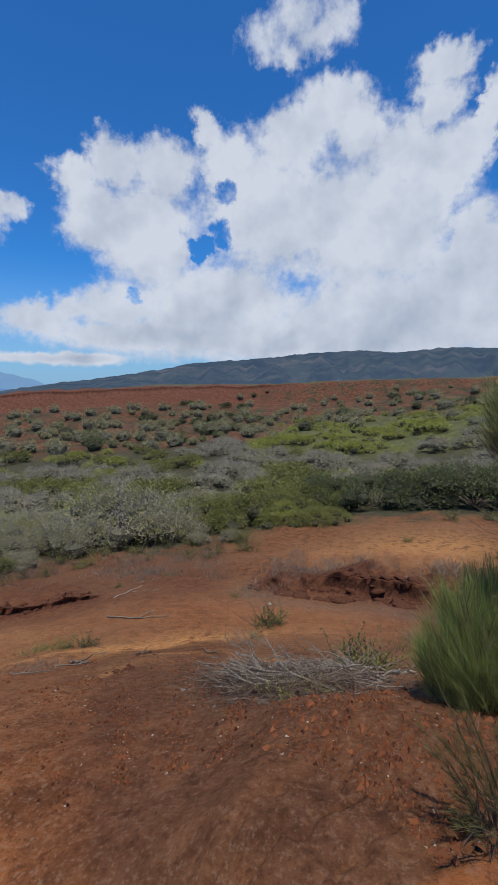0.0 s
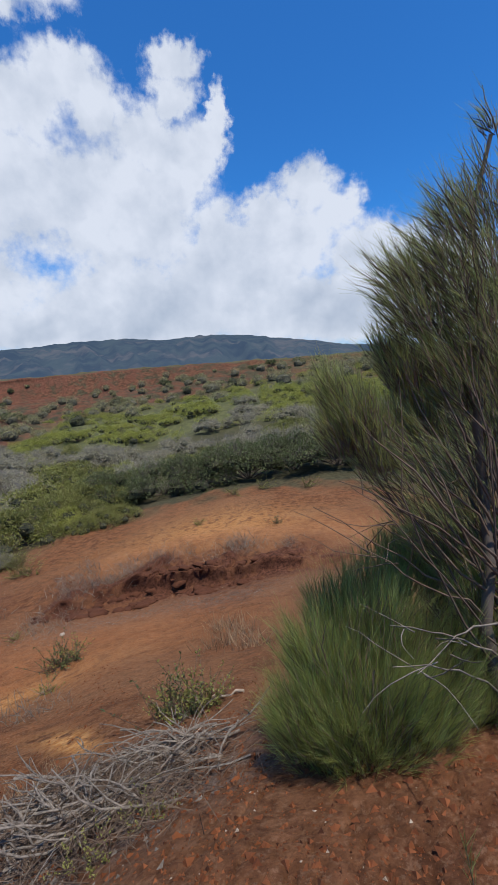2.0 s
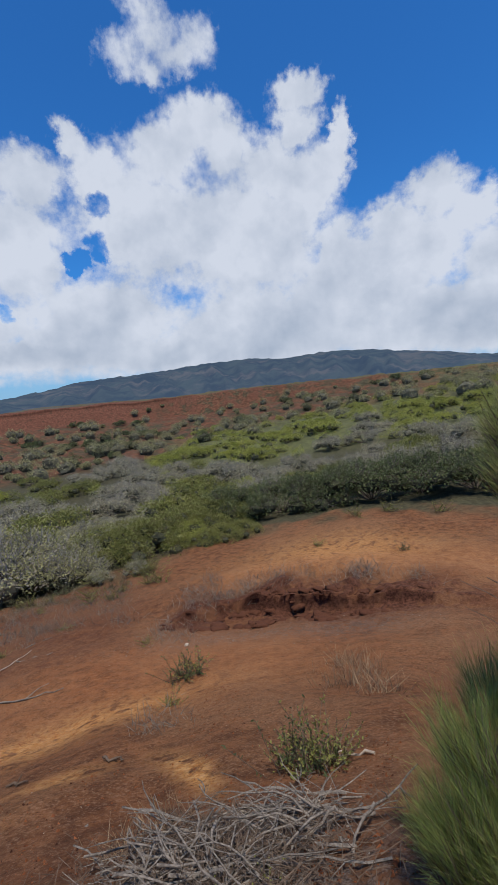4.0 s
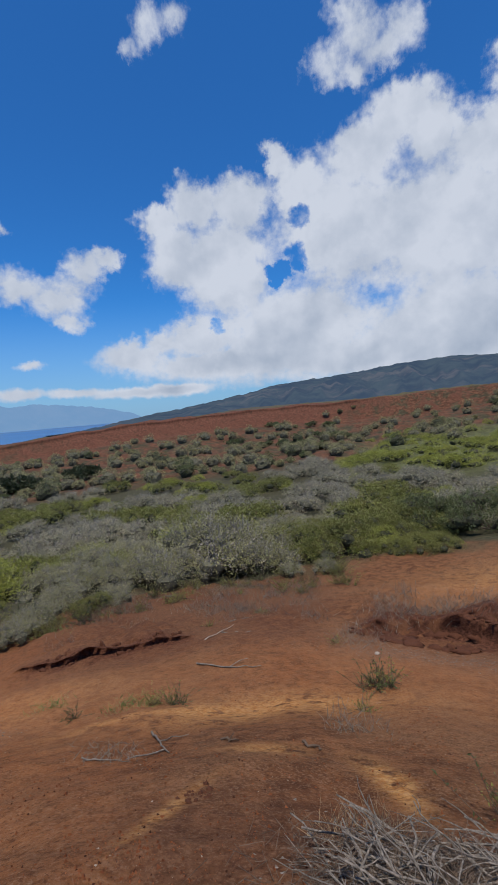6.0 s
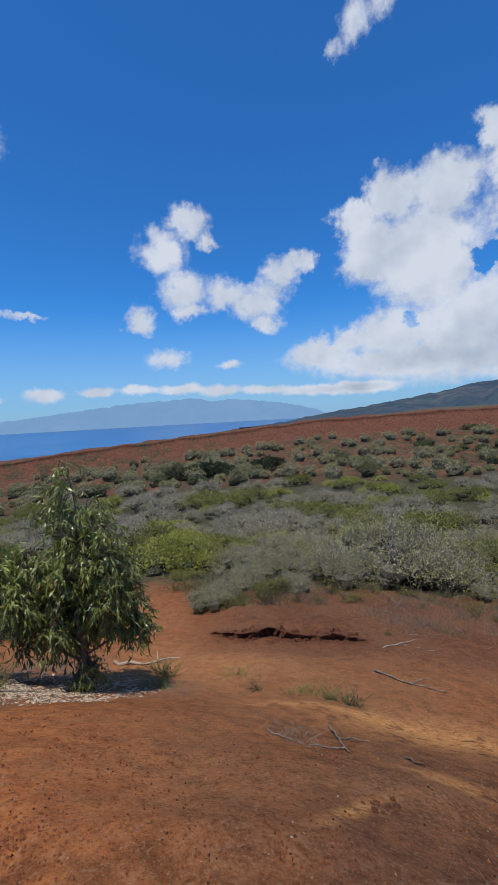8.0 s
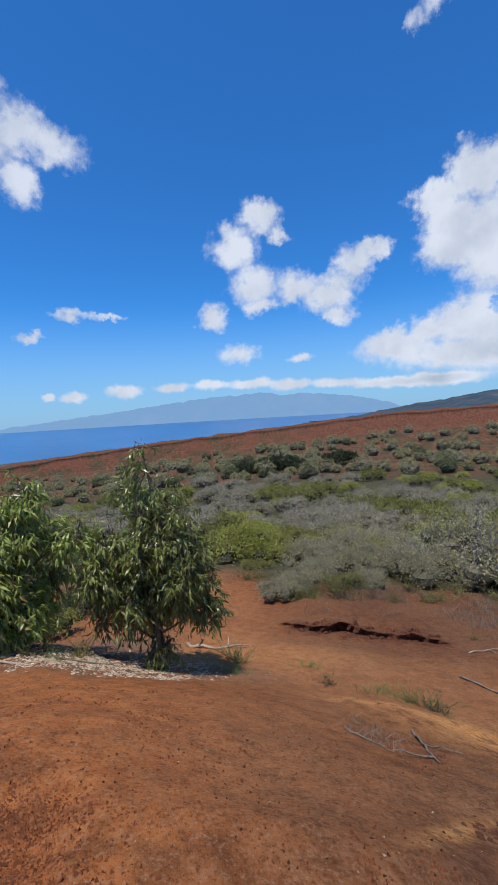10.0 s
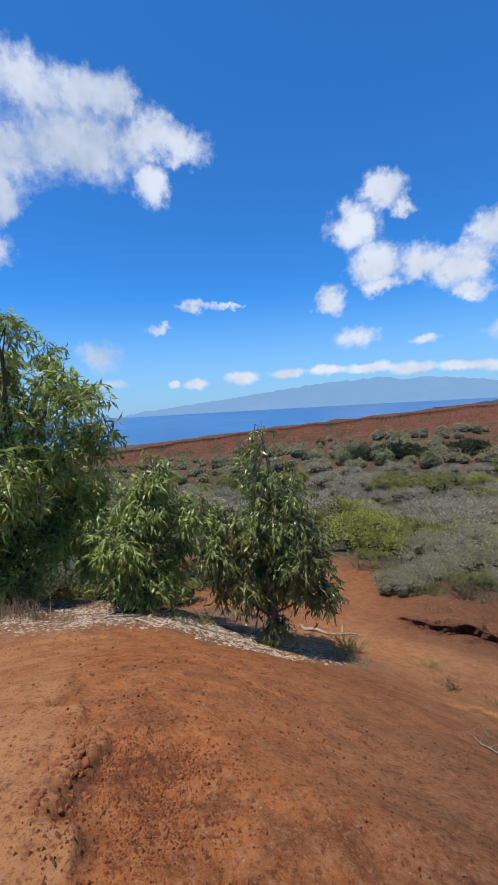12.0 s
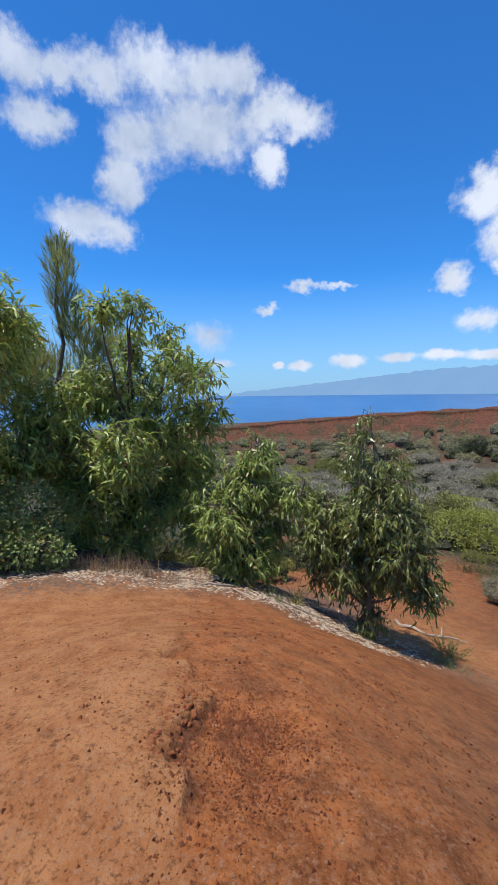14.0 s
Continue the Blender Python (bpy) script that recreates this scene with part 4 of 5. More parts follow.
while len(sets) < 215 and tries < 6000:
    tries += 1
    turn = rng_place.uniform(-38, 96)
    reach = 14.5 * (46 / 14.5) ** rng_place.random()
    if turn > 62 and reach < 17:
        continue
    if turn < -2 and reach < 17.5:
        continue
    gap = 1.15 + reach * 0.020
    x, y = -reach * math.sin(radians(turn)), reach * math.cos(radians(turn))
    if any((x - a) ** 2 + (y - b) ** 2 < gap * gap for a, b in sets):
        continue
    sets.append((x, y))
    kind = species_at(turn, reach)
    if reach > 19:
        kind += "_far"
        size = rng_place.uniform(0.9, 1.35)
    else:
        size = rng_place.uniform(0.75, 1.1)
    plant(kind, turn, reach, size)

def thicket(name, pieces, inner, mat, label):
    """Leaves and the shade-dark cores of many shrubs in one sheet of growth."""
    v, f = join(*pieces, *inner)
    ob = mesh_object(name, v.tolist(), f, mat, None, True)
    ob.data.materials.append(SHADE_CORE_DRY if mat in DRY_LEAVES else SHADE_CORE)
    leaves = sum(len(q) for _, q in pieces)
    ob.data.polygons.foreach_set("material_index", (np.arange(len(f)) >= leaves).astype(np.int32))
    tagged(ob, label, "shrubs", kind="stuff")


# rounded shrubs scattered over the far slope, past counting
def slope_scrub(name, count, seed, mat, low, high, leaves, label):
    rng = np.random.default_rng(seed)
    pieces, inner, spots, attempts = [], [], [], 0
    while len(spots) < count and attempts < 30000:
        attempts += 1
        turn, reach = rng.uniform(-36, 94), 48 + 63 * rng.random() ** 1.25
        if noise.noise((turn * 0.12, reach * 0.06, 12.0)) < -0.2 and rng.random() < 0.8:
            continue
        if (16 < turn < 84 and reach > 101) or (turn < 10 and reach < 66 and rng.random() < 0.85) or (turn > 62 and reach > 90 and rng.random() < 0.4):
            continue
        p = spot(turn, reach)
        if any((p.x - a) ** 2 + (p.y - b) ** 2 < 4.0 for a, b in spots):
            continue
        spots.append((p.x, p.y))
        size = rng.uniform(low, high)
        d = ball_points(rng, leaves)
        d[:, 2] = np.where(d[:, 2] < -0.15, -d[:, 2], d[:, 2])
        lump = 1 + 0.28 * np.sin(d[:, 0] * 4.1 + seed + len(spots)) * np.cos(d[:, 1] * 3.7 + len(spots))
        q = d * (lump * (1 - 0.3 * rng.random(leaves)))[:, None] * [size, size * rng.uniform(0.8, 1.2), size * rng.uniform(0.75, 1.05)] + [p.x, p.y, p.z + 0.45 * size]
        along = unit(d + rng.normal(size=d.shape) * 0.9)
        inner.append(shade_cores(rng, np.array([[p.x, p.y, p.z + 0.36 * size]]), np.array([size * 0.74]), 10, 5, 0.85))
        pieces.append(blades(q, along, unit(d * 1.3 + rng.normal(size=d.shape) * 0.3 + [0, 0, 0.3]), rng.uniform(0.10, 0.22, leaves), 0.11, 0.1))
    thicket(name, pieces, inner, mat, label)


def valley_scrub(name, count, seed, mat, leaves, label, keep, near=16.5, far=47.0):
    """Low growth that fills the gaps between the single shrubs of the valley."""
    rng = np.random.default_rng(seed)
    pieces, inner = [], []
    while len(pieces) < count:
        turn, reach = rng.uniform(-42, 98), near * (far / near) ** rng.random()
        if not keep(turn, reach) or (turn > 60 and reach < 18):
            continue
        p = spot(turn, reach)
        size = rng.uniform(0.6, 1.2)
        d = ball_points(rng, leaves)
        d[:, 2] = np.abs(d[:, 2])
        lump = 1 + 0.3 * np.sin(d[:, 0] * 4.1 + len(pieces)) * np.cos(d[:, 1] * 3.7 + 2 * len(pieces))
        q = d * (lump * (1 - 0.35 * rng.random(leaves)))[:, None] * [size, size, rng.uniform(0.45, 0.8)] + [p.x, p.y, p.z]
        big = 0.04 + 0.0013 * reach
        inner.append(shade_cores(rng, np.array([[p.x, p.y, p.z + 0.02]]), np.array([size * 0.66]), 8, 4, 0.55))
        pieces.append(blades(q, unit(d + rng.normal(size=d.shape) * 0.9), unit(d * 1.2 + rng.normal(size=d.shape) * 0.35 + [0, 0, 0.35]), big * rng.uniform(0.6, 1.4, leaves), big * 0.5, 0.1))
    thicket(name, pieces, inner, mat, label)


valley_scrub("grey_scrub", 150, 15, LEAF_DUSTY, 650, "pale dusty grey low scrub filling the valley", lambda t, r: species_at(t, r) == "grey")
valley_scrub("green_scrub", 110, 16, LEAF_GREEN, 650, "green low scrub filling the valley", lambda t, r: species_at(t, r) == "green")
valley_scrub("lime_scrub", 120, 17, LEAF_LIME, 650, "yellow-green low scrub on the valley floor", lambda t, r: species_at(t, r) == "lime")
valley_scrub("meadow_scrub", 170, 18, LEAF_LIME, 500, "yellow-green low growth on the far meadow", lambda t, r: t < 11, 42.0, 76.0)
slope_scrub("slope_scrub", 400, 5, LEAF_SLOPE, 0.35, 1.5, 330, "rounded grey-green shrubs dotted over the far slope")
slope_scrub("dark_slope_scrub", 60, 6, LEAF_DARK, 0.5, 1.5, 330, "dark rounded shrubs dotted over the far slope")
for turn, reach, size in ((21.5, 104, 2.0), (20.3, 103, 1.8), (22.3, 105, 1.3), (16.5, 98, 1.9), (14.2, 97, 1.6), (13.8, 80, 2.1), (12.6, 81, 1.8), (15.6, 82, 1.5), (20, 72, 1.7), (27, 76, 1.9), (22.5, 78, 1.6),
                          (-19, 108, 2.2), (-16.6, 106, 2.0), (-22.5, 107, 1.9), (-5, 100, 1.9), (-8, 101, 1.7)):
    plant("slope_dark", turn, reach, size)
for turn, reach, size in ((59.5, 58, 1.7), (58, 58, 1.9), (56.4, 58, 2.0), (54.9, 58, 2.1), (53.4, 58, 2.2), (52, 58, 2.0), (46.2, 60, 2.3), (45.7, 60, 1.9)):
    plant("hedge", turn, reach, size, (1, 1, 1.15))

# ------------------------------------------------------------ trees beside the trail
def aloft(turn, reach, z):
    return np.array([EYE.x - reach * math.sin(radians(turn)), EYE.y + reach * math.cos(radians(turn)), z])


def tube(points, radii, sides=6):
    """One tapered, bent limb through the points."""
    pts = np.array(points, dtype=float)
    tang = unit(np.gradient(pts, axis=0))
    ref = np.array([0.31, 0.95, 0.05])
    u = unit(np.cross(tang, ref))
    w = np.cross(tang, u)
    verts, faces = [], []
    for k in range(len(pts)):
        for s in range(sides):
            a = 2 * math.pi * s / sides
            verts.append(pts[k] + (u[k] * math.cos(a) + w[k] * math.sin(a)) * radii[k])
    for k in range(len(pts) - 1):
        for s in range(sides):
            s2 = (s + 1) % sides
            faces.append((k * sides + s, k * sides + s2, (k + 1) * sides + s2, (k + 1) * sides + s))
    return np.array(verts), np.array(faces)


def limb(rng, a, b, r0, r1, bow=0.12, steps=7):
    a, b = np.array(a, dtype=float), np.array(b, dtype=float)
    u = np.linspace(0, 1, steps)[:, None]
    sway = rng.normal(size=3) * bow * np.linalg.norm(b - a)
    pts = a + (b - a) * u + sway * np.sin(u * math.pi) * 0.6 + rng.normal(size=(steps, 3)) * 0.012 * np.linalg.norm(b - a)
    pts[0], pts[-1] = a, b
    return tube(pts, np.linspace(r0, r1, steps))


def droop_leaves(rng, centres, radii, sprays, per, size, slim=0.2, hang=0.5):
    """Sprays of sickle leaves that hang from twigs round each lobe; returns leaf and twig geometry."""
    k = rng.choice(len(centres), sprays, p=radii ** 2 / np.sum(radii ** 2))
    d = ball_points(rng, sprays)
    start = centres[k] + d * (radii[k] * np.sqrt(rng.uniform(0.25, 1.0, sprays)))[:, None] * [1, 1, 0.95]
    run = unit(d * [1, 1, 0.4] + rng.normal(size=d.shape) * 0.5 + [0, 0, -0.25])
    length = rng.uniform(0.10, 0.24, sprays)[:, None]
    end = start + run * length + [0, 0, -0.08]
    u = rng.uniform(0.05, 1.0, (sprays, per))
    at = (start[:, None] + (end - start)[:, None] * u[:, :, None]).reshape(-1, 3)
    n = len(at)
    along = unit(np.repeat(run, per, 0) * 0.5 + rng.normal(size=(n, 3)) * 0.55 + [0, 0, -hang])
    facing = unit(rng.normal(size=(n, 3)) * 0.6 + np.repeat(d, per, 0) * 0.5 + [0, -0.1, 0.8])
    s = size * rng.uniform(0.6, 1.2, n)
    return blades(at, along, facing, s, s * slim, 0.16), rods(start - run * 0.08, end, 0.004, 0.0015)


def sickle_tree(base, lobes, sprays, per, leaf, seed, label, trunk_r=0.03, fork=0.35, hang=0.85, mat=LEAF_TREE):
    """A young tree with hanging sickle leaves. base: turn and reach; lobes: turn, reach, height, radius."""
    rng = np.random.default_rng(seed)
    root = new("sickle_leaf_tree")
    foot = spot(*base)
    root.location = foot
    centres = np.array([aloft(a, b, c) for a, b, c, _ in lobes]) - np.array(foot)
    radii = np.array([r for *_, r in lobes])
    top = centres[np.argmax(centres[:, 2])]
    knee = np.array([centres[:, 0].mean() * 0.4, centres[:, 1].mean() * 0.4, top[2] * fork])
    mid = (knee + top) / 2 + rng.normal(size=3) * 0.05
    part("trunk", join(limb(rng, (0, 0, -0.08), knee, trunk_r, trunk_r * 0.75, 0.06), limb(rng, knee, mid, trunk_r * 0.75, trunk_r * 0.45, 0.06), limb(rng, mid, top, trunk_r * 0.45, 0.004, 0.06)), BARK, root, "", False)
    for c in centres:
        h = min(max(c[2] * 0.55, 0.06), top[2] * 0.8)
        if h < knee[2]:
            start = knee * (h / max(knee[2], 0.01))
        elif h < mid[2]:
            start = knee + (mid - knee) * ((h - knee[2]) / max(mid[2] - knee[2], 0.01))
        else:
            start = mid + (top - mid) * ((h - mid[2]) / max(top[2] - mid[2], 0.01))
        part("branch", limb(rng, start, c, trunk_r * 0.42, 0.005, 0.1), BARK, root, "", False)
    # each lobe is a cluster of smaller leaf clumps with gaps between
    clump = ball_points(rng, len(centres) * 7).reshape(-1, 7, 3)
    clumps = (centres[:, None] + clump * (radii * 0.66)[:, None, None]).reshape(-1, 3)
    sizes = np.repeat(radii, 7) * rng.uniform(0.26, 0.50, len(clumps))
    leaves, twigs = droop_leaves(rng, clumps, sizes, sprays, per, leaf, 0.21, hang)
    part("crown", leaves, mat, root)
    part("twig", twigs, BARK, root)["kind"] = "stuff"
    return tagged(root, label, "tree", "trees beside the trail")


sickle_tree((70.8, 4.62), [(71.0, 4.7, 1.36, 0.07), (71.3, 4.79, 1.11, 0.14), (72.1, 5.05, 0.64, 0.34), (68.7, 4.57, 0.7, 0.29), (74.0, 5.05, 0.23, 0.36), (68.5, 4.67, 0.27, 0.40), (74.5, 4.74, -0.05, 0.36),
                           (70.9, 4.98, -0.31, 0.40), (66.1, 4.72, -0.27, 0.30), (77.5, 4.82, -0.01, 0.24), (65.1, 4.49, 0.18, 0.24), (76.2, 4.94, -0.38, 0.16), (70.6, 4.72, -0.74, 0.17), (64.3, 4.68, -0.36, 0.16), (70.6, 4.96, 0.35, 0.36)],
            2500, 9, 0.100, 21, "young tree with glossy drooping sickle leaves beside the trail", mat=LEAF_SAPLING)
sickle_tree((87.2, 4.85), [(83.6, 5.0, 0.93, 0.20), (85.7, 5.03, 0.53, 0.30), (82.0, 5.44, 0.37, 0.26), (87.9, 4.86, 0.24, 0.35), (83.4, 5.27, -0.09, 0.32), (89.4, 5.37, -0.28, 0.34), (86.3, 4.94, -0.25, 0.28), (79.9, 4.83, 0.55, 0.17), (89.7, 5.01, 0.4, 0.29)],
            1400, 9, 0.105, 22, "sparse young tree with drooping yellow-green leaves")
sickle_tree((101, 5.9), [(103.5, 5.4, 2.59, 0.17), (99.7, 5.61, 2.65, 0.20), (95.8, 6.41, 2.37, 0.22), (99.8, 6.09, 2.24, 0.26), (93.7, 5.42, 1.87, 0.34), (97.9, 5.89, 1.6, 0.42), (103.3, 5.95, 1.73, 0.40), (91.6, 5.51, 1.33, 0.30), (94.5, 6.31, 0.97, 0.46), (101.4, 5.44, 1.07, 0.50),
                         (106.6, 5.82, 1.32, 0.42), (109.6, 5.99, 1.52, 0.42), (97.4, 5.88, 0.42, 0.50), (105.0, 6.1, 0.33, 0.55), (110.0, 6.3, 0.7, 0.55), (92.4, 6.62, 0.33, 0.45), (101.1, 5.68, -0.05, 0.38), (94.6, 6.19, -0.1, 0.42), (107.8, 6.25, -0.1, 0.38), (112.2, 5.67, 1.07, 0.42)],
            3000, 9, 0.138, 23, "tall bushy tree with dense drooping sickle leaves", 0.06, 0.35, 0.4)
sickle_tree((117.5, 5.7), [(114.2, 5.9, 2.53, 0.32), (112.6, 5.47, 2.3, 0.24), (114.7, 5.94, 2.16, 0.36), (116.8, 5.04, 2.22, 0.48), (118.3, 5.56, 1.76, 0.6), (116.1, 5.33, 2.58, 0.38), (120.5, 5.75, 0.86, 0.8), (119, 5.9, 0.2, 0.6)],
            1000, 9, 0.138, 24, "tall tree with long drooping leaves at the trail's end", 0.06, 0.35, 0.4)


def herb_clump(name, lobes, leaves, size, mat, seed, label, category):
    rng = np.random.default_rng(seed)
    root = new(name)
    foot = spot(lobes[0][0], lobes[0][1])
    root.location = foot
    centres = np.array([aloft(a, b, c) for a, b, c, _ in lobes]) - np.array(foot)
    radii = np.array([r for *_, r in lobes])
    part("trunk", join(*[limb(rng, (c[0] * 0.5, c[1] * 0.5, -0.05), c, 0.014, 0.005, 0.1) for c in centres]), BARK, root)
    k = rng.choice(len(centres), leaves, p=radii ** 2 / np.sum(radii ** 2))
    d = ball_points(rng, leaves)
    p = centres[k] + d * (radii[k] * rng.uniform(0.55, 1.05, leaves))[:, None]
    along = unit(d + rng.normal(size=d.shape) * 0.8)
    s = size * rng.uniform(0.6, 1.2, leaves)
    part("crown", blades(p, along, unit(d + rng.normal(size=d.shape) * 0.6 + [0, 0, 0.6]), s, s * 0.6, 0.1), mat, root)
    return tagged(root, label, category)


herb_clump("broadleaf_bush", [(114.9, 4.9, 0.20, 0.26), (111.4, 4.8, 0.10, 0.20), (113.9, 4.7, 0.12, 0.18), (118.3, 4.8, 0.22, 0.28), (109.4, 4.75, 0.02, 0.14), (116.5, 5.0, 0.42, 0.22), (112.5, 5.2, 0.45, 0.28), (117.5, 5.2, 0.62, 0.34), (109.5, 5.3, 0.25, 0.25)],
           4200, 0.055, LEAF_HERB, 31, "pale green broad-leaved bush at the edge of the trail", "bush")


# ------------------------------------------------------------ casuarinas: brushes of thin green needles on bare grey branches
def brush(rng, centres, radii, shoots, per, reach, upward, needle=0.0017, wild=0.35, outward=0.0):
    """Brooms of needles: the shoots of a lobe sweep up and away from the trunk and carry many thin needles."""
    k = rng.choice(len(centres), shoots, p=radii ** 1.5 / np.sum(radii ** 1.5))
    d = ball_points(rng, shoots)
    out = centres[k] * [1, 1, 0]
    out = unit(out + 1e-6) * outward
    start = centres[k] + d * (radii[k] * rng.uniform(0.1, 1.0, shoots) ** 0.6)[:, None] * [1, 1, 1.25] - out * (radii[k] * 0.4)[:, None] - [0, 0, 0.03]
    run = unit(out * 0.8 + d * [0.35, 0.35, 0.15] + rng.normal(size=d.shape) * 0.22 + [0, 0, upward])
    length = (reach * rng.uniform(0.5, 1.3, shoots))[:, None]
    end = start + run * length + [0, 0, 0.012]
    u = rng.uniform(0.0, 0.95, (shoots, per))
    at = (start[:, None] + (end - start)[:, None] * u[:, :, None]).reshape(-1, 3)
    n = len(at)
    along = unit(np.repeat(run, per, 0) + rng.normal(size=(n, 3)) * wild * 0.6)
    bend = rng.normal(size=d.shape) * reach * 0.06
    return blades(at, along, unit(rng.normal(size=(n, 3))), reach * rng.uniform(0.4, 1.0, n), needle, 0.16 * rng.normal(size=(n, 1)), True), rods(start, end, 0.0013, 0.0005, 3, bend)


def casuarina(base, tiers, seed, label, trunk_top, trunk_r=0.035, bare=()):
    """tiers: (lobes, shoots, needles each, length, upward)."""
    rng = np.random.default_rng(seed)
    root = new("casuarina_tree")
    foot = np.array(spot(*base))
    root.location = foot
    top = aloft(*trunk_top) - foot
    part("trunk", limb(rng, (0, 0, -0.1), top, trunk_r, trunk_r * 0.25, 0.05, 10), BARK, root, "", False)
    for lobes, shoots, per, reach, upward, needle, outward in tiers:
        centres = np.array([aloft(a, b, c) for a, b, c, _ in lobes]) - foot
        radii = np.array([r for *_, r in lobes])
        for c, r in zip(centres, radii):
            h = min(max(c[2] * 0.6 - 0.1, 0.02), top[2] * 0.95)
            start = top * (h / top[2])
            part("branch", limb(rng, start, c, 0.0036, 0.0012, 0.12), TWIG_BROWN, root, "", False)
        needles, shoots_geo = brush(rng, centres, radii, shoots, per, reach, upward, needle, outward=outward)
        part("foliage", needles, NEEDLE if top[2] > 0.6 else NEEDLE_FRESH, root)
        part("shoot", shoots_geo, TWIG_BROWN, root)["kind"] = "stuff"
    for a, b, c in bare:
        tip = aloft(a, b, c) - foot
        start = top * rng.uniform(0.04, 0.30)
        part("bare_branch", limb(rng, start, tip, 0.0030, 0.0008, 0.10, 9), DEAD_WOOD if tip[2] < 0.45 else TWIG_BROWN, root, "bare branch", False)
        for _ in range(3):
            mid = start + (tip - start) * rng.uniform(0.45, 0.9)
            part("bare_branch", limb(rng, mid, mid + unit(tip - start + rng.normal(size=3) * 0.5) * rng.uniform(0.06, 0.20), 0.0014, 0.0005, 0.12, 5), DEAD_WOOD if tip[2] < 0.45 else TWIG_BROWN, root, "bare branch", False)
    return tagged(root, label, "tree", "casuarinas")


casuarina((-53, 1.26), [
    ([(-45.3, 1.33, 1.98, 0.056), (-47.5, 1.44, 2.03, 0.078), (-43.8, 1.3, 1.88, 0.062), (-41.3, 1.24, 1.85, 0.042), (-42.0, 1.25, 1.78, 0.056), (-45.6, 1.37, 1.83, 0.104), (-48.3, 1.48, 1.88, 0.11), (-44.0, 1.31, 1.67, 0.091), (-48.1, 1.43, 1.7, 0.123), (-50.8, 1.56, 1.78, 0.129), (-51.8, 1.53, 1.55, 0.129),
      (-48.2, 1.43, 2.20, 0.018)], 2600, 11, 0.075, 0.9, 0.0008, 1.0),
    ([(-41.5, 1.25, 1.67, 0.045), (-40.4, 1.25, 1.7, 0.029), (-36.4, 1.17, 1.57, 0.057), (-35, 1.17, 1.62, 0.029), (-38.5, 1.18, 1.54, 0.052), (-35.9, 1.16, 1.53, 0.04), (-42.6, 1.31, 1.56, 0.056), (-39, 1.19, 1.47, 0.041)], 1100, 12, 0.060, 1.2, 0.0008, 0.6),
    ([(-42.9, 1.24, 1.49, 0.077), (-46.1, 1.36, 1.51, 0.11), (-49.1, 1.46, 1.44, 0.129), (-41.3, 1.23, 1.4, 0.065), (-45.4, 1.32, 1.35, 0.096), (-49.5, 1.43, 1.27, 0.1), (-47.5, 1.40, 1.22, 0.11), (-44.0, 1.36, 1.24, 0.08), (-51.0, 1.48, 1.36, 0.12), (-47.0, 1.34, 1.62, 0.09), (-46.5, 1.32, 1.75, 0.08), (-44.0, 1.28, 1.30, 0.07), (-47.0, 1.30, 1.10, 0.09), (-50.5, 1.40, 1.05, 0.10)], 1400, 11, 0.070, 0.7, 0.0008, 1.0)],
    41, "young casuarina with dark needle tufts and bare lower branches", (-48.2, 1.42, 2.16), 0.018,
          bare=[(-36.3, 1.08, 1.44), (-38.8, 1.16, 1.62), (-33.7, 1.05, 1.39), (-42.3, 1.02, 1.17), (-43.0, 0.98, 1.11), (-45.6, 0.98, 1.11), (-37.6, 1.07, 1.31), (-41.0, 1.24, 1.78), (-46.2, 1.37, 2.1), (-40.0, 1.1, 1.40)])
casuarina((-39, 1.08), [
    ([(-31.5, 1.05, 0.86, 0.062), (-33.3, 1.14, 0.95, 0.079), (-35.1, 1.24, 1.01, 0.073), (-38, 1.14, 0.9, 0.092), (-40.1, 1.23, 1, 0.098), (-41.9, 1.39, 1.12, 0.082), (-36.4, 1.05, 0.86, 0.045), (-42.7, 1.11, 0.91, 0.048), (-39, 1.34, 1.04, 0.08), (-45.4, 1.21, 0.92, 0.098), (-49, 1.34, 1.01, 0.117),
      (-46.6, 1.46, 1.11, 0.115), (-51.1, 1.29, 0.9, 0.099), (-50.1, 1.52, 1.12, 0.086), (-30.5, 1.1, 0.77, 0.043), (-33.5, 1.08, 0.78, 0.052), (-37.7, 1.06, 0.8, 0.055), (-41.8, 1.08, 0.84, 0.048), (-46, 1.13, 0.87, 0.06), (-35.2, 1.19, 0.78, 0.062), (-32.2, 1.21, 0.8, 0.052)], 3000, 26, 0.095, 1.2, 0.0008, 0.5)],
    43, "low bushy casuarina with soft green needles", (-40, 1.1, 1.0), 0.011)
casuarina((107, 8.6), [
    ([(108.2, 8.71, 4.07, 0.20), (108.1, 8.51, 3.66, 0.26), (107.9, 8.54, 3.2, 0.27), (107.1, 8.55, 2.74, 0.28), (105.6, 9.16, 2.41, 0.38), (102.7, 8.81, 2.4, 0.38), (112.1, 8.84, 2.15, 0.42), (113.9, 8.49, 1.74, 0.44), (110.3, 8.85, 1.96, 0.45), (105, 8.8, 1.7, 0.5)], 2600, 14, 0.19, 0.9, 0.007, 0.1)],
    42, "dark casuarina rising behind the leafy trees", (108.2, 8.6, 4.3), 0.07)


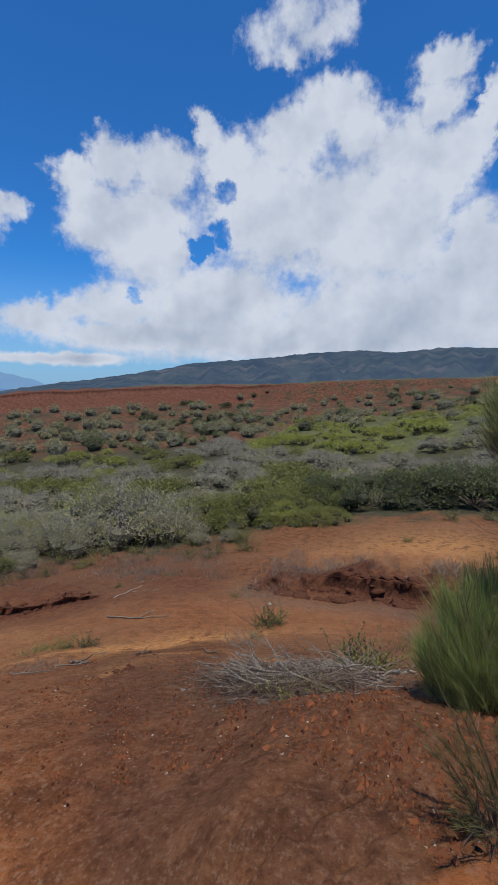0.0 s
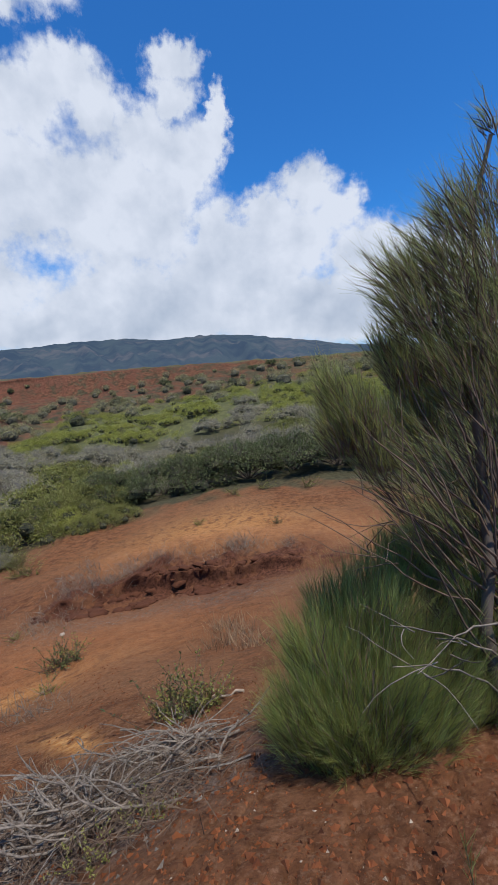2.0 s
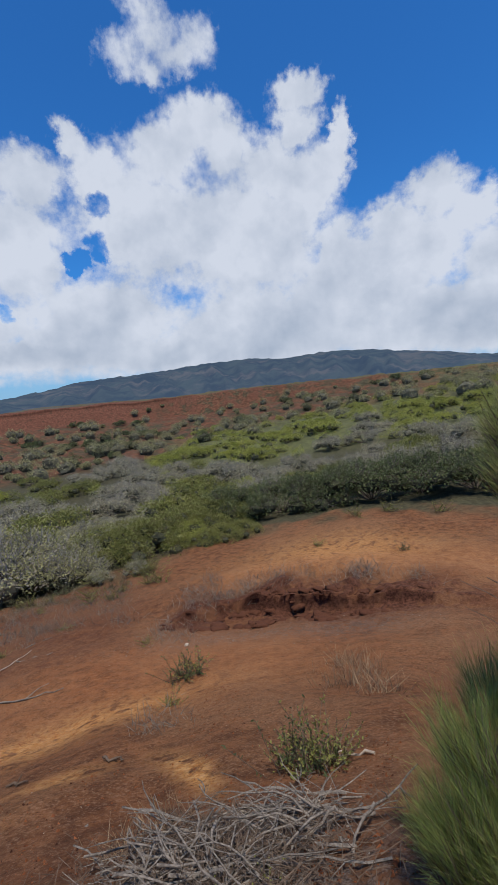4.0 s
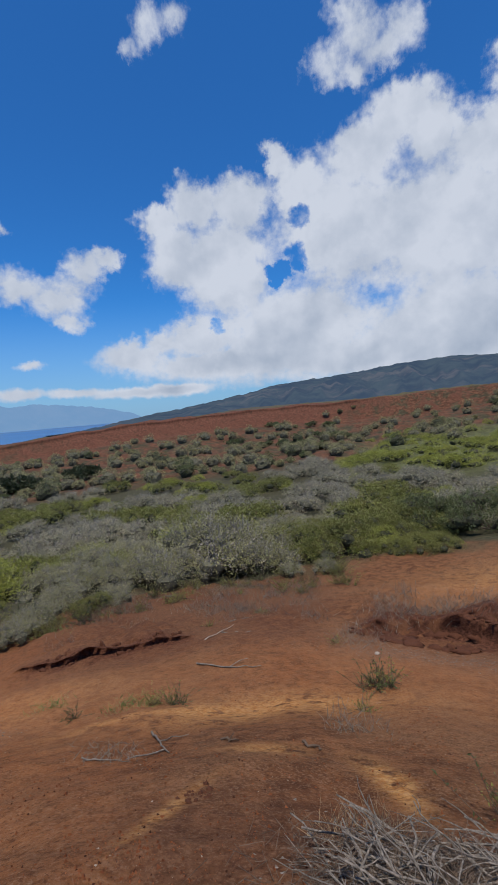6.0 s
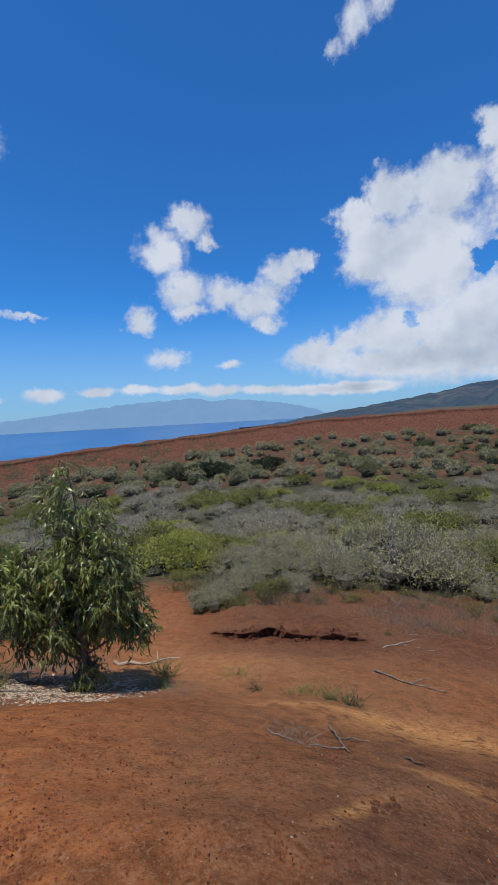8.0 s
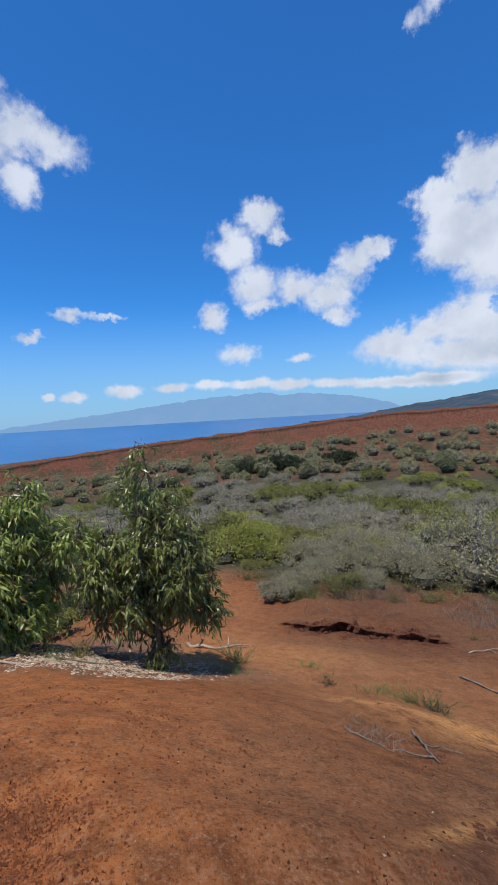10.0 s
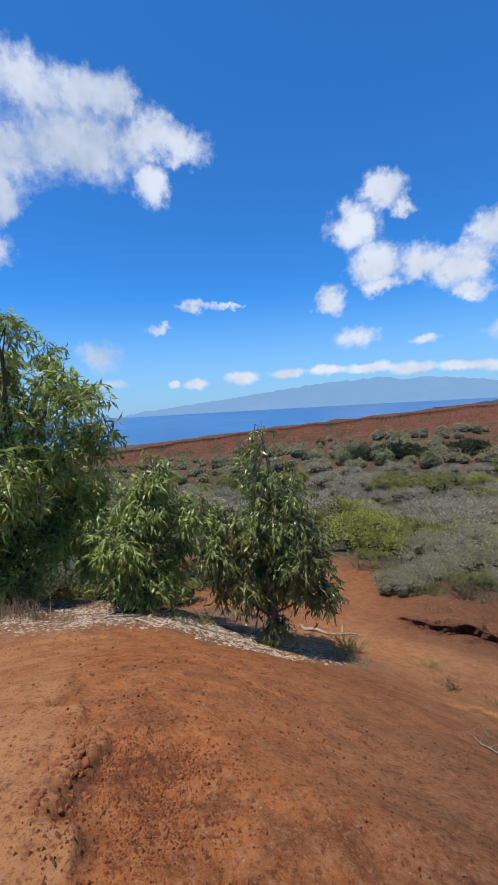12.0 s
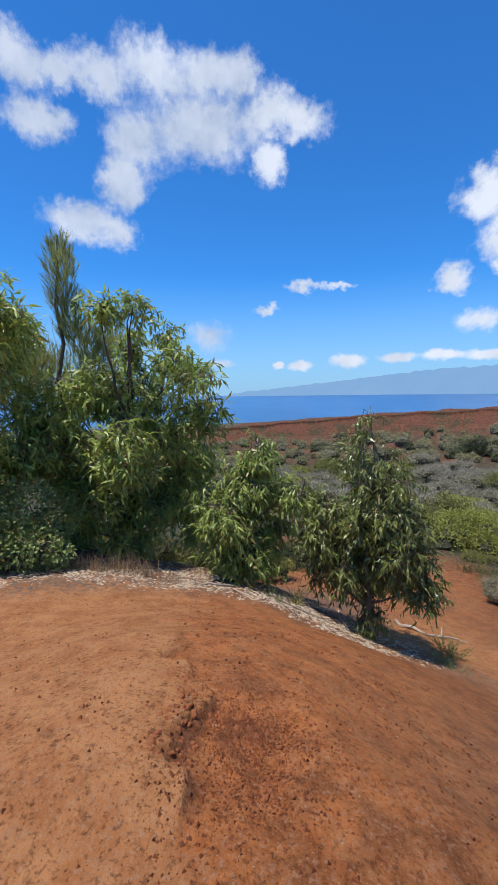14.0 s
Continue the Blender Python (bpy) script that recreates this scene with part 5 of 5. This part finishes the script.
def casuarina_seedling():
    """Low shoots that arch up beside the trail, thin needles along each."""
    rng = np.random.default_rng(47)
    root = new("casuarina_seedling")
    foot = Vector((0.43, 0.50, ground_at(0.43, 0.50)))
    root.location = foot
    origin = np.array(foot)
    needles = []
    for k in range(30):
        tip = np.array([rng.uniform(0.285, 0.47), rng.uniform(0.38, 0.54), rng.uniform(0.98, 1.23)]) - origin
        mid = tip * 0.5 + np.array([0.02, -0.01, 0.01])
        us = np.linspace(0, 1, 8)[:, None]
        line = (1 - us) ** 2 * rng.normal(0, 0.03, 3) * [1, 1, 0] + 2 * us * (1 - us) * mid + us ** 2 * tip
        part("shoot", tube(line, np.linspace(0.0012, 0.0005, 8), 4), TWIG_BROWN, root, "", False)
        u = rng.uniform(0.30, 1.0, 70)
        at = np.stack([np.interp(u, us[:, 0], line[:, c]) for c in range(3)], 1)
        d = unit(line[-1] - line[4])
        needles.append(blades(at, unit(d + rng.normal(size=(70, 3)) * 0.26), unit(rng.normal(size=(70, 3))), rng.uniform(0.02, 0.05, 70), 0.0009, 0.1 * rng.normal(size=(70, 1)), True))
    part("foliage", join(*needles), NEEDLE_DARK, root)
    tagged(root, "low casuarina seedling with thin arching green shoots", "seedling", "casuarinas")


casuarina_seedling()


# ------------------------------------------------------------ the heap of dead branches
def bent_branch(seed, length, r0, forks):
    rng = np.random.default_rng(seed)
    pts = [np.zeros(3)]
    d = np.array([1.0, 0, 0])
    for _ in range(7):
        d = unit(d + rng.normal(size=3) * 0.24)
        pts.append(pts[-1] + d * length / 7)
    pts = np.array(pts)
    geo = [tube(pts, np.linspace(r0, r0 * 0.35, 8), 5)]
    for _ in range(forks):
        i = rng.integers(2, 7)
        geo.append(limb(rng, pts[i], pts[i] + unit(d + rng.normal(size=3) * 0.7) * length * rng.uniform(0.15, 0.4), r0 * 0.5, r0 * 0.2, 0.15, 4))
    v, f = join(*geo)
    me = bpy.data.meshes.new("branch")
    me.from_pydata((v - pts[3]).tolist(), [], f)
    me.materials.append(DEAD_WOOD)
    me.polygons.foreach_set("use_smooth", np.ones(len(me.polygons), dtype=bool))
    return me


BRANCHES = [bent_branch(60 + i, 0.34 + 0.06 * i, 0.0055 + 0.0014 * (i % 4), i % 4) for i in range(9)]

THICK = [bent_branch(160 + i, 0.55 + 0.10 * i, 0.012, 2 + i % 3) for i in range(5)]


def brush_pile():
    rng = random.Random(7)
    root = new("brush_pile")
    centre = spot(-1, 1.2)
    root.location = centre
    heap = [(10, 1.23, 0.03), (6, 1.30, 0.05), (1, 1.35, 0.06), (-6, 1.40, 0.07), (-12, 1.43, 0.06), (-13, 1.15, 0.04), (-6, 1.10, 0.06), (0, 1.08, 0.05), (6, 1.10, 0.04), (-16, 1.30, 0.04), (-9, 1.25, 0.07), (3, 1.20, 0.06)]
    for k in range(130):
        a, r, h = rng.choice(heap)
        p = spot(a + rng.uniform(-3, 3), r + rng.uniform(-0.04, 0.04))
        ob = new("branch", rng.choice(BRANCHES))
        ob.parent = root
        flat = rng.gauss(0, 6)
        size = rng.uniform(0.25, 0.62)
        ob.matrix_basis = Matrix.Translation(p - centre + Vector((0, 0, rng.uniform(0.0, 1.0) * h + 0.012))) @ Matrix.Diagonal((1, 1, 0.22, 1)) @ pose(0, 0, 0, rng.uniform(0, 360), flat, rng.choice((0, 180)) + (rng.gauss(4, 18) if k % 4 else rng.uniform(-60, 60))) @ Matrix.Diagonal((size, size, size, 1))
    for k in range(36):
        a, r, h = rng.choice(heap)
        p = spot(a + rng.uniform(-5, 4), r + rng.uniform(-0.08, 0.1))
        ob = new("branch", rng.choice(THICK))
        ob.parent = root
        ob.matrix_basis = Matrix.Translation(p - centre + Vector((0, 0, h * 0.6 + 0.02))) @ Matrix.Diagonal((1, 1, 0.30, 1)) @ pose(0, 0, 0, rng.uniform(0, 360), rng.gauss(-6, 14), rng.choice((0, 180)) + rng.gauss(6, 24)) @ Matrix.Diagonal((0.45, 0.45, 0.45, 1))
    r2 = np.random.default_rng(8)
    n = 3400
    at = np.array([np.array(spot(float(a), float(r)) - centre) for a, r in zip(r2.normal(-2, 8, n), r2.normal(1.2, 0.14, n))])
    at[:, 2] += r2.uniform(0.0, 0.06, n)
    d = unit(r2.normal(size=(n, 3)) * [1, 1, 0.25])
    fine = part("fine_twig", rods(at, at + d * r2.uniform(0.02, 0.09, (n, 1)), 0.0011, 0.0006), TWIG_BROWN, root)
    fine["kind"] = "stuff"
    return tagged(root, "tangled heap of dry grey branches on red soil", "brush pile")


brush_pile()


def dead_stick(points, r0, label, mat=DEAD_WOOD, forks=()):
    """A fallen stick that lies along the ground through the given turns and reaches."""
    rng = np.random.default_rng(int(points[0][0] * 10) % 1000)
    root_at = spot(*points[0])
    pts = [np.array(spot(*p) - root_at) + [0, 0, r0 * 1.1] for p in points]
    us = np.linspace(0, len(pts) - 1, 9)
    line = np.array([[np.interp(u, range(len(pts)), [p[c] for p in pts]) for c in range(3)] for u in us]) + rng.normal(size=(9, 3)) * r0 * 0.7
    geo = [tube(line, np.linspace(r0, r0 * 0.4, 9), 6)]
    for u, turn, rise in forks:
        i = int(u * 8)
        d = unit(line[min(i + 1, 8)] - line[i])
        d = np.array(Matrix.Rotation(radians(turn), 3, "Z") @ Vector(d)) + [0, 0, rise]
        geo.append(limb(rng, line[i], line[i] + d * np.linalg.norm(line[-1]) * 0.3, r0 * 0.55, r0 * 0.25, 0.1, 5))
    v, f = join(*geo)
    ob = mesh_object("dead_stick", v.tolist(), f, mat)
    ob.location = root_at
    return tagged(ob, label, "stick", "fallen sticks")


dead_stick([(33.0, 5.7), (28.5, 5.4), (24.0, 5.3)], 0.013, "long pale dead stick lying on bare soil", forks=[(0.5, 40, 0.05)])
dead_stick([(38.5, 3.4), (36.8, 2.9), (35.5, 2.5)], 0.010, "weathered grey stick lying across the mound", forks=[(0.6, 35, 0.1), (0.9, -60, 0.0)])
dead_stick([(67.4, 6.05), (64.5, 5.95), (62.0, 5.9), (60.4, 6.1)], 0.026, "thick pale fallen branch below the young tree", CHIP, [(0.85, 45, 0.35), (0.9, -30, 0.1)])
dead_stick([(31.8, 6.7), (27.8, 7.3)], 0.010, "thin bleached stick lying on red soil", CHIP)
dead_stick([(46.5, 2.75), (43.5, 2.65), (40.5, 2.5)], 0.006, "thin grey twig among dead stalks", forks=[(0.4, 50, 0.2), (0.7, -40, 0.2)])
dead_stick([(29.5, 6.9), (25.5, 6.8)], 0.012, "short grey stick above the low scarp")
dead_stick([(28.5, 7.6), (25.5, 7.7)], 0.012, "pale stick on red soil")
dead_stick([(31.5, 8.9), (29.6, 8.8)], 0.02, "stubby brown stick on red soil", TWIG_BROWN)
dead_stick([(37, 10.2), (34, 9.6)], 0.02, "pale dead branch leaning from a grey shrub", forks=[(0.2, 30, 0.3)])
dead_stick([(28.5, 2.7), (26.0, 2.55)], 0.010, "dark crooked stick at the mound's foot", TWIG_BROWN, [(0.5, 50, 0.2)])
dead_stick([(17.5, 2.55), (14.5, 2.45)], 0.010, "dark crooked twig on grey litter", TWIG_BROWN, [(0.6, -50, 0.25)])
dead_stick([(88, 4.2), (80, 3.9)], 0.012, "pale stick in leaf litter under the trees", CHIP)
dead_stick([(84, 4.5), (75, 4.35)], 0.012, "grey stick in leaf litter under the trees")
dead_stick([(93, 4.3), (86, 4.6)], 0.014, "long pale stick in leaf litter under the trees", CHIP)
dead_stick([(-19, 1.95), (-11, 1.98)], 0.007, "pale arched branch beside the brush heap", CHIP, [(0.4, 60, 0.4)])
dead_stick([(-8.0, 1.5), (-11.5, 1.48), (-14.5, 1.6)], 0.005, "curled pale branch on the brush heap", CHIP, [(0.4, 50, 0.3)])


# ------------------------------------------------------------ small plants of the bare ground
def tuft(seed, n, height, mat, spread=0.10, lean=0.45, thick=0.004):
    rng = np.random.default_rng(seed)
    at = np.stack([rng.normal(0, spread, n), rng.normal(0, spread, n), np.full(n, -0.01)], 1)
    d = unit(np.stack([rng.normal(0, lean, n), rng.normal(0, lean, n), np.ones(n)], 1))
    v, f = blades(at, d, unit(rng.normal(size=(n, 3)) * [1, 1, 0.1]), height * rng.uniform(0.4, 1.1, n), thick, 0.25 * rng.normal(size=(n, 1)), True)
    me = bpy.data.meshes.new("grass_tuft")
    me.from_pydata(v.tolist(), [], f.tolist())
    me.materials.append(mat)
    return me


def weed_mesh(seed, stems, leaf, mat):
    rng = np.random.default_rng(seed)
    s = np.stack([rng.normal(0, 0.05, stems), rng.normal(0, 0.05, stems), np.zeros(stems)], 1)
    e = s + np.stack([rng.normal(0, 0.13, stems), rng.normal(0, 0.13, stems), rng.uniform(0.05, 0.24, stems)], 1)
    per = 13
    u = rng.uniform(0.2, 1.0, (stems, per))
    at = (s[:, None] + (e - s)[:, None] * u[:, :, None]).reshape(-1, 3)
    n = len(at)
    lv, lf = blades(at, unit(rng.normal(size=(n, 3)) + [0, 0, 0.5]), unit(rng.normal(size=(n, 3)) + [0, 0, 0.8]), leaf * rng.uniform(0.5, 1.1, n), leaf * 0.45, 0.1)
    me = bpy.data.meshes.new("leafy_weed")
    tv, tf = rods(s, e, 0.003, 0.0012)
    v, f = join((lv, lf), (tv, tf))
    me.from_pydata(v.tolist(), [], f)
    me.materials.append(mat)
    me.materials.append(TWIG_BROWN)
    me.polygons.foreach_set("material_index", np.array([0] * len(lf) + [1] * len(tf), dtype=np.int32))
    return me


WEEDS = [weed_mesh(81 + i, 26, 0.026, LEAF_GREEN if i < 3 else LEAF_DARK) for i in range(4)]
TUFTS = [tuft(91 + i, 110, 0.20, STRAW, 0.10, 0.45, 0.006) for i in range(3)]
GREY_TUFTS = [tuft(95 + i, 90, 0.22, DRY, 0.16, 0.8, 0.007) for i in range(3)]
GREEN_TUFTS = [tuft(99 + i, 80, 0.14, LEAF_HERB, 0.09, 0.8, 0.006) for i in range(2)]


SCATTER = random.Random(12)


def sow(meshes, name, spots, label, category, group):
    for turn, reach, size in spots:
        ob = new(name, random.choice(meshes))
        p = spot(turn, reach)
        ob.matrix_basis = pose(p.x, p.y, p.z - 0.005, 0, 0, random.uniform(0, 360)) @ Matrix.Diagonal((size, size, size, 1))
        tagged(ob, label, category, group)


sow(WEEDS, "leafy_weed", [(-10, 1.83, 0.8), (-12, 1.85, 0.85), (-14, 1.87, 0.75), (-8.5, 1.9, 0.6), (-11.5, 1.95, 0.8), (-4, 0.92, 0.35), (-11, 1.0, 0.3), (8, 4.5, 1.1), (7, 4.6, 1.1), (9.3, 4.55, 0.9), (10.0, 3.7, 0.6), (61.2, 5.3, 1.0), (60.2, 5.2, 0.9), (36.5, 4.45, 0.8), (38.6, 4.5, 0.7), (35.2, 4.4, 0.7), (48.5, 4.6, 0.6),
                       (86, 4.5, 0.8), (80, 4.7, 0.9), (31, 7.6, 0.6), (14, 6.2, 0.6), (58, 10.5, 1.5), (57, 10.2, 1.4), (59.3, 10.4, 1.3), (21, 9.3, 1.0), (2, 12.2, 1.4), (-14, 12.6, 1.5), (-18, 13, 1.6), (-24, 12.8, 1.5), (-9, 10.4, 0.9), (-20, 9.5, 0.8)] + [(SCATTER.uniform(12, 56), SCATTER.uniform(9.2, 11.2), SCATTER.uniform(0.7, 1.7)) for _ in range(34)] + [(SCATTER.uniform(44, 56), SCATTER.uniform(8.4, 9.8), SCATTER.uniform(0.9, 1.8)) for _ in range(14)],
    "small leafy green weed on bare red soil", "weed", "weeds on the bare ground")
sow(GREEN_TUFTS, "grass_tuft", [(61, 4.6, 1.1), (62, 4.7, 0.9), (52, 5.2, 1.0), (50.5, 5.2, 0.9), (40.5, 4.6, 1.0), (42, 4.65, 0.9), (43.5, 4.4, 0.9), (39, 4.5, 0.8), (34, 10.0, 1.3), (36, 9.7, 1.2), (45, 9.2, 1.3), (50, 8.6, 1.2), (20, 10.1, 1.2), (111, 4.9, 1.2), (113, 4.8, 1.2), (109, 4.85, 1.0), (24, 7.9, 0.9), (83, 4.4, 1.0)],
    "small green grass tuft on red soil", "grass", "grass tufts")
sow(TUFTS, "grass_tuft", [(108.6, 4.9, 1.2), (103.2, 4.75, 1.3), (102.5, 4.85, 1.0), (104.6, 4.7, 1.1), (106.5, 4.8, 1.0), (99.5, 4.6, 0.8), (101.2, 4.7, 1.2), (96.0, 4.4, 0.7), (12, 1.4, 0.45), (8, 1.5, 0.5), (5, 1.52, 0.45), (-14, 3.5, 1.0), (-16, 3.8, 1.0), (-13, 4.2, 0.9), (-18, 3.2, 1.0)],
    "dry straw-coloured grass tuft", "grass", "grass tufts")
sow(GREY_TUFTS, "dry_tuft", [(9, 6.9, 1.0), (12, 6.6, 0.9), (13, 6.3, 0.8), (10, 6.2, 0.8), (5, 7.3, 1.2), (2, 7.4, 1.4), (0, 7.5, 1.2), (7, 7.4, 1.1), (-12, 7.4, 1.0), (-15, 7.5, 1.1), (46, 2.75, 0.5), (43.5, 2.65, 0.5), (41, 2.5, 0.45), (12.0, 2.9, 0.7), (10.0, 2.95, 0.6), (33, 8.7, 1.2), (26, 8.3, 0.9), (30, 9.2, 1.0), (17, 7.5, 1.2), (18, 9.6, 1.3), (22, 9.0, 1.1), (47, 9.0, 1.4), (44, 9.4, 1.3), (-22, 7.4, 1.0), (5, 8.4, 1.1), (26, 10.3, 1.3), (40, 9.6, 1.2)] + [(SCATTER.uniform(14, 52), SCATTER.uniform(7.8, 10.4), SCATTER.uniform(0.5, 1.2)) for _ in range(30)] + [(SCATTER.uniform(-22, 12), SCATTER.uniform(7.3, 8.2), SCATTER.uniform(0.5, 1.2)) for _ in range(16)],
    "dead grey twiggy tuft on bare soil", "grass", "dead tufts")


# ------------------------------------------------------------ clods, crumbs and litter
def lump_mesh(seed, rough, mat):
    bm = bmesh.new()
    bmesh.ops.create_icosphere(bm, subdivisions=2, radius=1.0)
    for v in bm.verts:
        v.co *= 1 + rough * noise.fractal(v.co * 1.6 + Vector((seed, 0, 0)), 1.0, 2.0, 4)
        v.co.z *= 0.75
    me = bpy.data.meshes.new("earth_clod")
    bm.to_mesh(me)
    bm.free()
    me.polygons.foreach_set("use_smooth", np.ones(len(me.polygons), dtype=bool))
    me.materials.append(mat)
    return me


LUMPS = [lump_mesh(i * 7.3, 0.75, CLOD) for i in range(6)]
CRUSTS = [lump_mesh(i * 5.1, 0.75, CRUST) for i in range(6)]


def clod(turn, reach, size, sink=0.3, shapes=LUMPS):
    ob = new("earth_clod", random.choice(shapes))
    p = spot(turn, reach)
    ob.matrix_basis = pose(p.x, p.y, p.z - size * sink, random.uniform(0, 360), random.uniform(0, 360), random.uniform(0, 360)) @ Matrix.Diagonal((size * random.uniform(0.7, 1.4), size, size, 1))
    return tagged(ob, "crumbling dark red clod of earth", "clod", "earth clods")


rc = random.Random(9)
for k in range(110):
    a = rc.gauss(-8, 6.5) if k % 4 else rc.uniform(-2, 12)
    shelf = 6.58 + 0.3 * noise.noise((a * 0.25, 3.0, 1.0)) if k % 3 else 6.95
    ob = clod(a, shelf + rc.gauss(0, 0.05), 1.0, 0.0, CRUSTS)
    s = 0.03 + 0.08 * rc.random() ** 2
    p = spot(a, shelf + rc.gauss(0, 0.05))
    ob.matrix_basis = pose(p.x, p.y, p.z - 0.1 * s, rc.uniform(-25, 25), rc.uniform(-20, 20), a + rc.uniform(-25, 25)) @ Matrix.Diagonal((s * rc.uniform(1.0, 1.9), s, s * rc.uniform(0.6, 1.0), 1))
for k in range(26):
    clod(rc.uniform(35, 52), 7.1 + rc.uniform(-0.1, 0.1), rc.uniform(0.03, 0.06), 0.3, CRUSTS)
for k in range(60):
    u = rc.random()
    clod(91.3 + 4.5 * u - 1.5 * u * u + rc.gauss(0, 1.0), 1.62 - 0.42 * u + rc.gauss(0, 0.03), rc.uniform(0.003, 0.014), 0.4)
for k in range(65):
    u = rc.random()
    clod(91 - 13 * u + rc.gauss(0, 1.6), 1.42 - 0.08 * u + rc.gauss(0, 0.06), rc.uniform(0.003, 0.011), 0.4)
for k in range(18):
    clod(81 + rc.gauss(0, 1.6), 1.12 + rc.gauss(0, 0.03), rc.uniform(0.003, 0.009), 0.2)
for k in range(15):
    clod(31 + rc.gauss(0, 1.4), 1.76 + rc.gauss(0, 0.07), rc.uniform(0.004, 0.016), 0.3, CRUSTS)



def stone(turn, reach, size):
    """A pale rounded stone, half sunk in the soil."""
    ob = new("stone", lump_mesh(3.7, 0.35, CHIP))
    p = spot(turn, reach)
    ob.matrix_basis = pose(p.x, p.y, p.z + size * 0.2, 20, 0, 40) @ Matrix.Diagonal((size, size * 0.8, size * 0.9, 1))
    return tagged(ob, "small pale stone on bare red soil", "stone")


stone(8.7, 5.93, 0.035)


def crumbs(name, count, seed, mat, low, high, where, label, flat=1.0):
    """Loose bits past counting: small tetrahedra strewn by the density function."""
    rng = np.random.default_rng(seed)
    corners = np.array([[1, 0, -0.5], [-0.6, 0.9, -0.4], [-0.5, -0.9, -0.5], [0.1, 0.1, 0.8]])
    tri = np.array([[0, 2, 1], [0, 1, 3], [1, 2, 3], [2, 0, 3]])
    verts, faces, n = [], [], 0
    while n < count:
        turn, reach = where(rng)
        p = np.array(spot(turn, reach))
        s = low * (high / low) ** (rng.random() ** 2)
        a = rng.uniform(0, 6.283)
        c = corners * rng.uniform(0.6, 1.3, (4, 1)) * [s, s * rng.uniform(0.5, 1.0), s * flat]
        x = c[:, 0] * math.cos(a) - c[:, 1] * math.sin(a)
        y = c[:, 0] * math.sin(a) + c[:, 1] * math.cos(a)
        verts.append(np.stack([x, y, c[:, 2] + s * flat * 0.4], 1) + p)
        faces.append(tri + 4 * n)
        n += 1
    ob = mesh_object(name, np.vstack(verts).tolist(), np.vstack(faces).tolist(), mat, None, True)
    return tagged(ob, label, "litter", kind="stuff")


def near_field(rng):
    while True:
        turn, reach = rng.uniform(-60, 128), 0.5 * (11 / 0.5) ** rng.random()
        keep = noise.noise((turn * 0.15, reach * 1.3, 4.0)) + 0.15
        if turn > 99 and reach < 4.5:
            keep -= 0.35
        if rng.random() < max(keep, 0.06) * 1.5:
            return turn, reach


def under_trees(rng):
    while True:
        turn, reach = rng.uniform(60, 116), rng.normal(4.5, 0.45)
        ragged = 0.3 * noise.noise((turn * 0.35, 2.0, 7.0)) + 0.22 * abs(rng.normal())
        patchy = 0.6 + noise.noise((turn * 0.3, reach * 2.2, 1.0))
        if reach > np.interp(turn, [60, 70, 85, 100, 114], [4.4, 3.75, 3.75, 3.85, 4.35]) + ragged and rng.random() < patchy * min(1.0, (turn - 60) / 9):
            return turn, reach


def gully_litter(rng):
    pick = rng.random()
    if pick < 0.35:
        return rng.normal(3, 8), rng.normal(6.1, 0.22)
    if pick < 0.55:
        return rng.normal(-12, 6), rng.normal(6.0, 0.3)
    if pick < 0.75:
        return rng.normal(-2, 9), rng.normal(1.2, 0.2)
    if pick < 0.88:
        return rng.normal(61, 3.5), rng.normal(4.65, 0.2)
    return rng.normal(11, 2), rng.normal(6.6, 0.3)


crumbs("soil_crumbs", 20000, 61, CLOD, 0.0014, 0.010, near_field, "loose crumbs of red earth")
crumbs("dark_crumbs", 5000, 65, CRUST, 0.0012, 0.008, near_field, "dark crumbs of red earth")
def washed_soil(rng):
    u = rng.random()
    return (rng.normal(90 - 11 * u, 2.6), rng.normal(1.38, 0.11)) if rng.random() < 0.6 else (rng.normal(83, 4), rng.normal(1.15, 0.12))


def loose_ground(rng):
    return (rng.uniform(-60, -8), 0.5 + 0.8 * rng.random()) if rng.random() < 0.6 else (rng.uniform(56, 94), rng.uniform(1.0, 3.2))


crumbs("loose_clods", 1800, 67, CLOD, 0.003, 0.016, loose_ground, "small loose clods of red earth", 0.7)
crumbs("washed_crumbs", 6000, 66, CLOD, 0.0012, 0.008, washed_soil, "crumbled red earth below the trail's broken edge", 0.8)
crumbs("pale_chips", 1600, 62, CHIP, 0.0012, 0.007, near_field, "pale grit and bleached chips on red soil", 0.5)
crumbs("leaf_litter", 10000, 63, LITTER, 0.007, 0.032, under_trees, "bleached fallen leaves under the trees", 0.18)
crumbs("twig_litter", 3200, 64, DEAD_WOOD, 0.004, 0.018, gully_litter, "grey twig litter in the gully", 0.25)

# ------------------------------------------------------------ from paces to metres
for ob in list(scene.objects):
    if ob.parent is None and ob.type in {"MESH", "EMPTY"} and ob.name not in {"ground", "water", "mountain", "backdrop"}:
        ob.matrix_basis = Matrix.Scale(PACE, 4) @ ob.matrix_basis
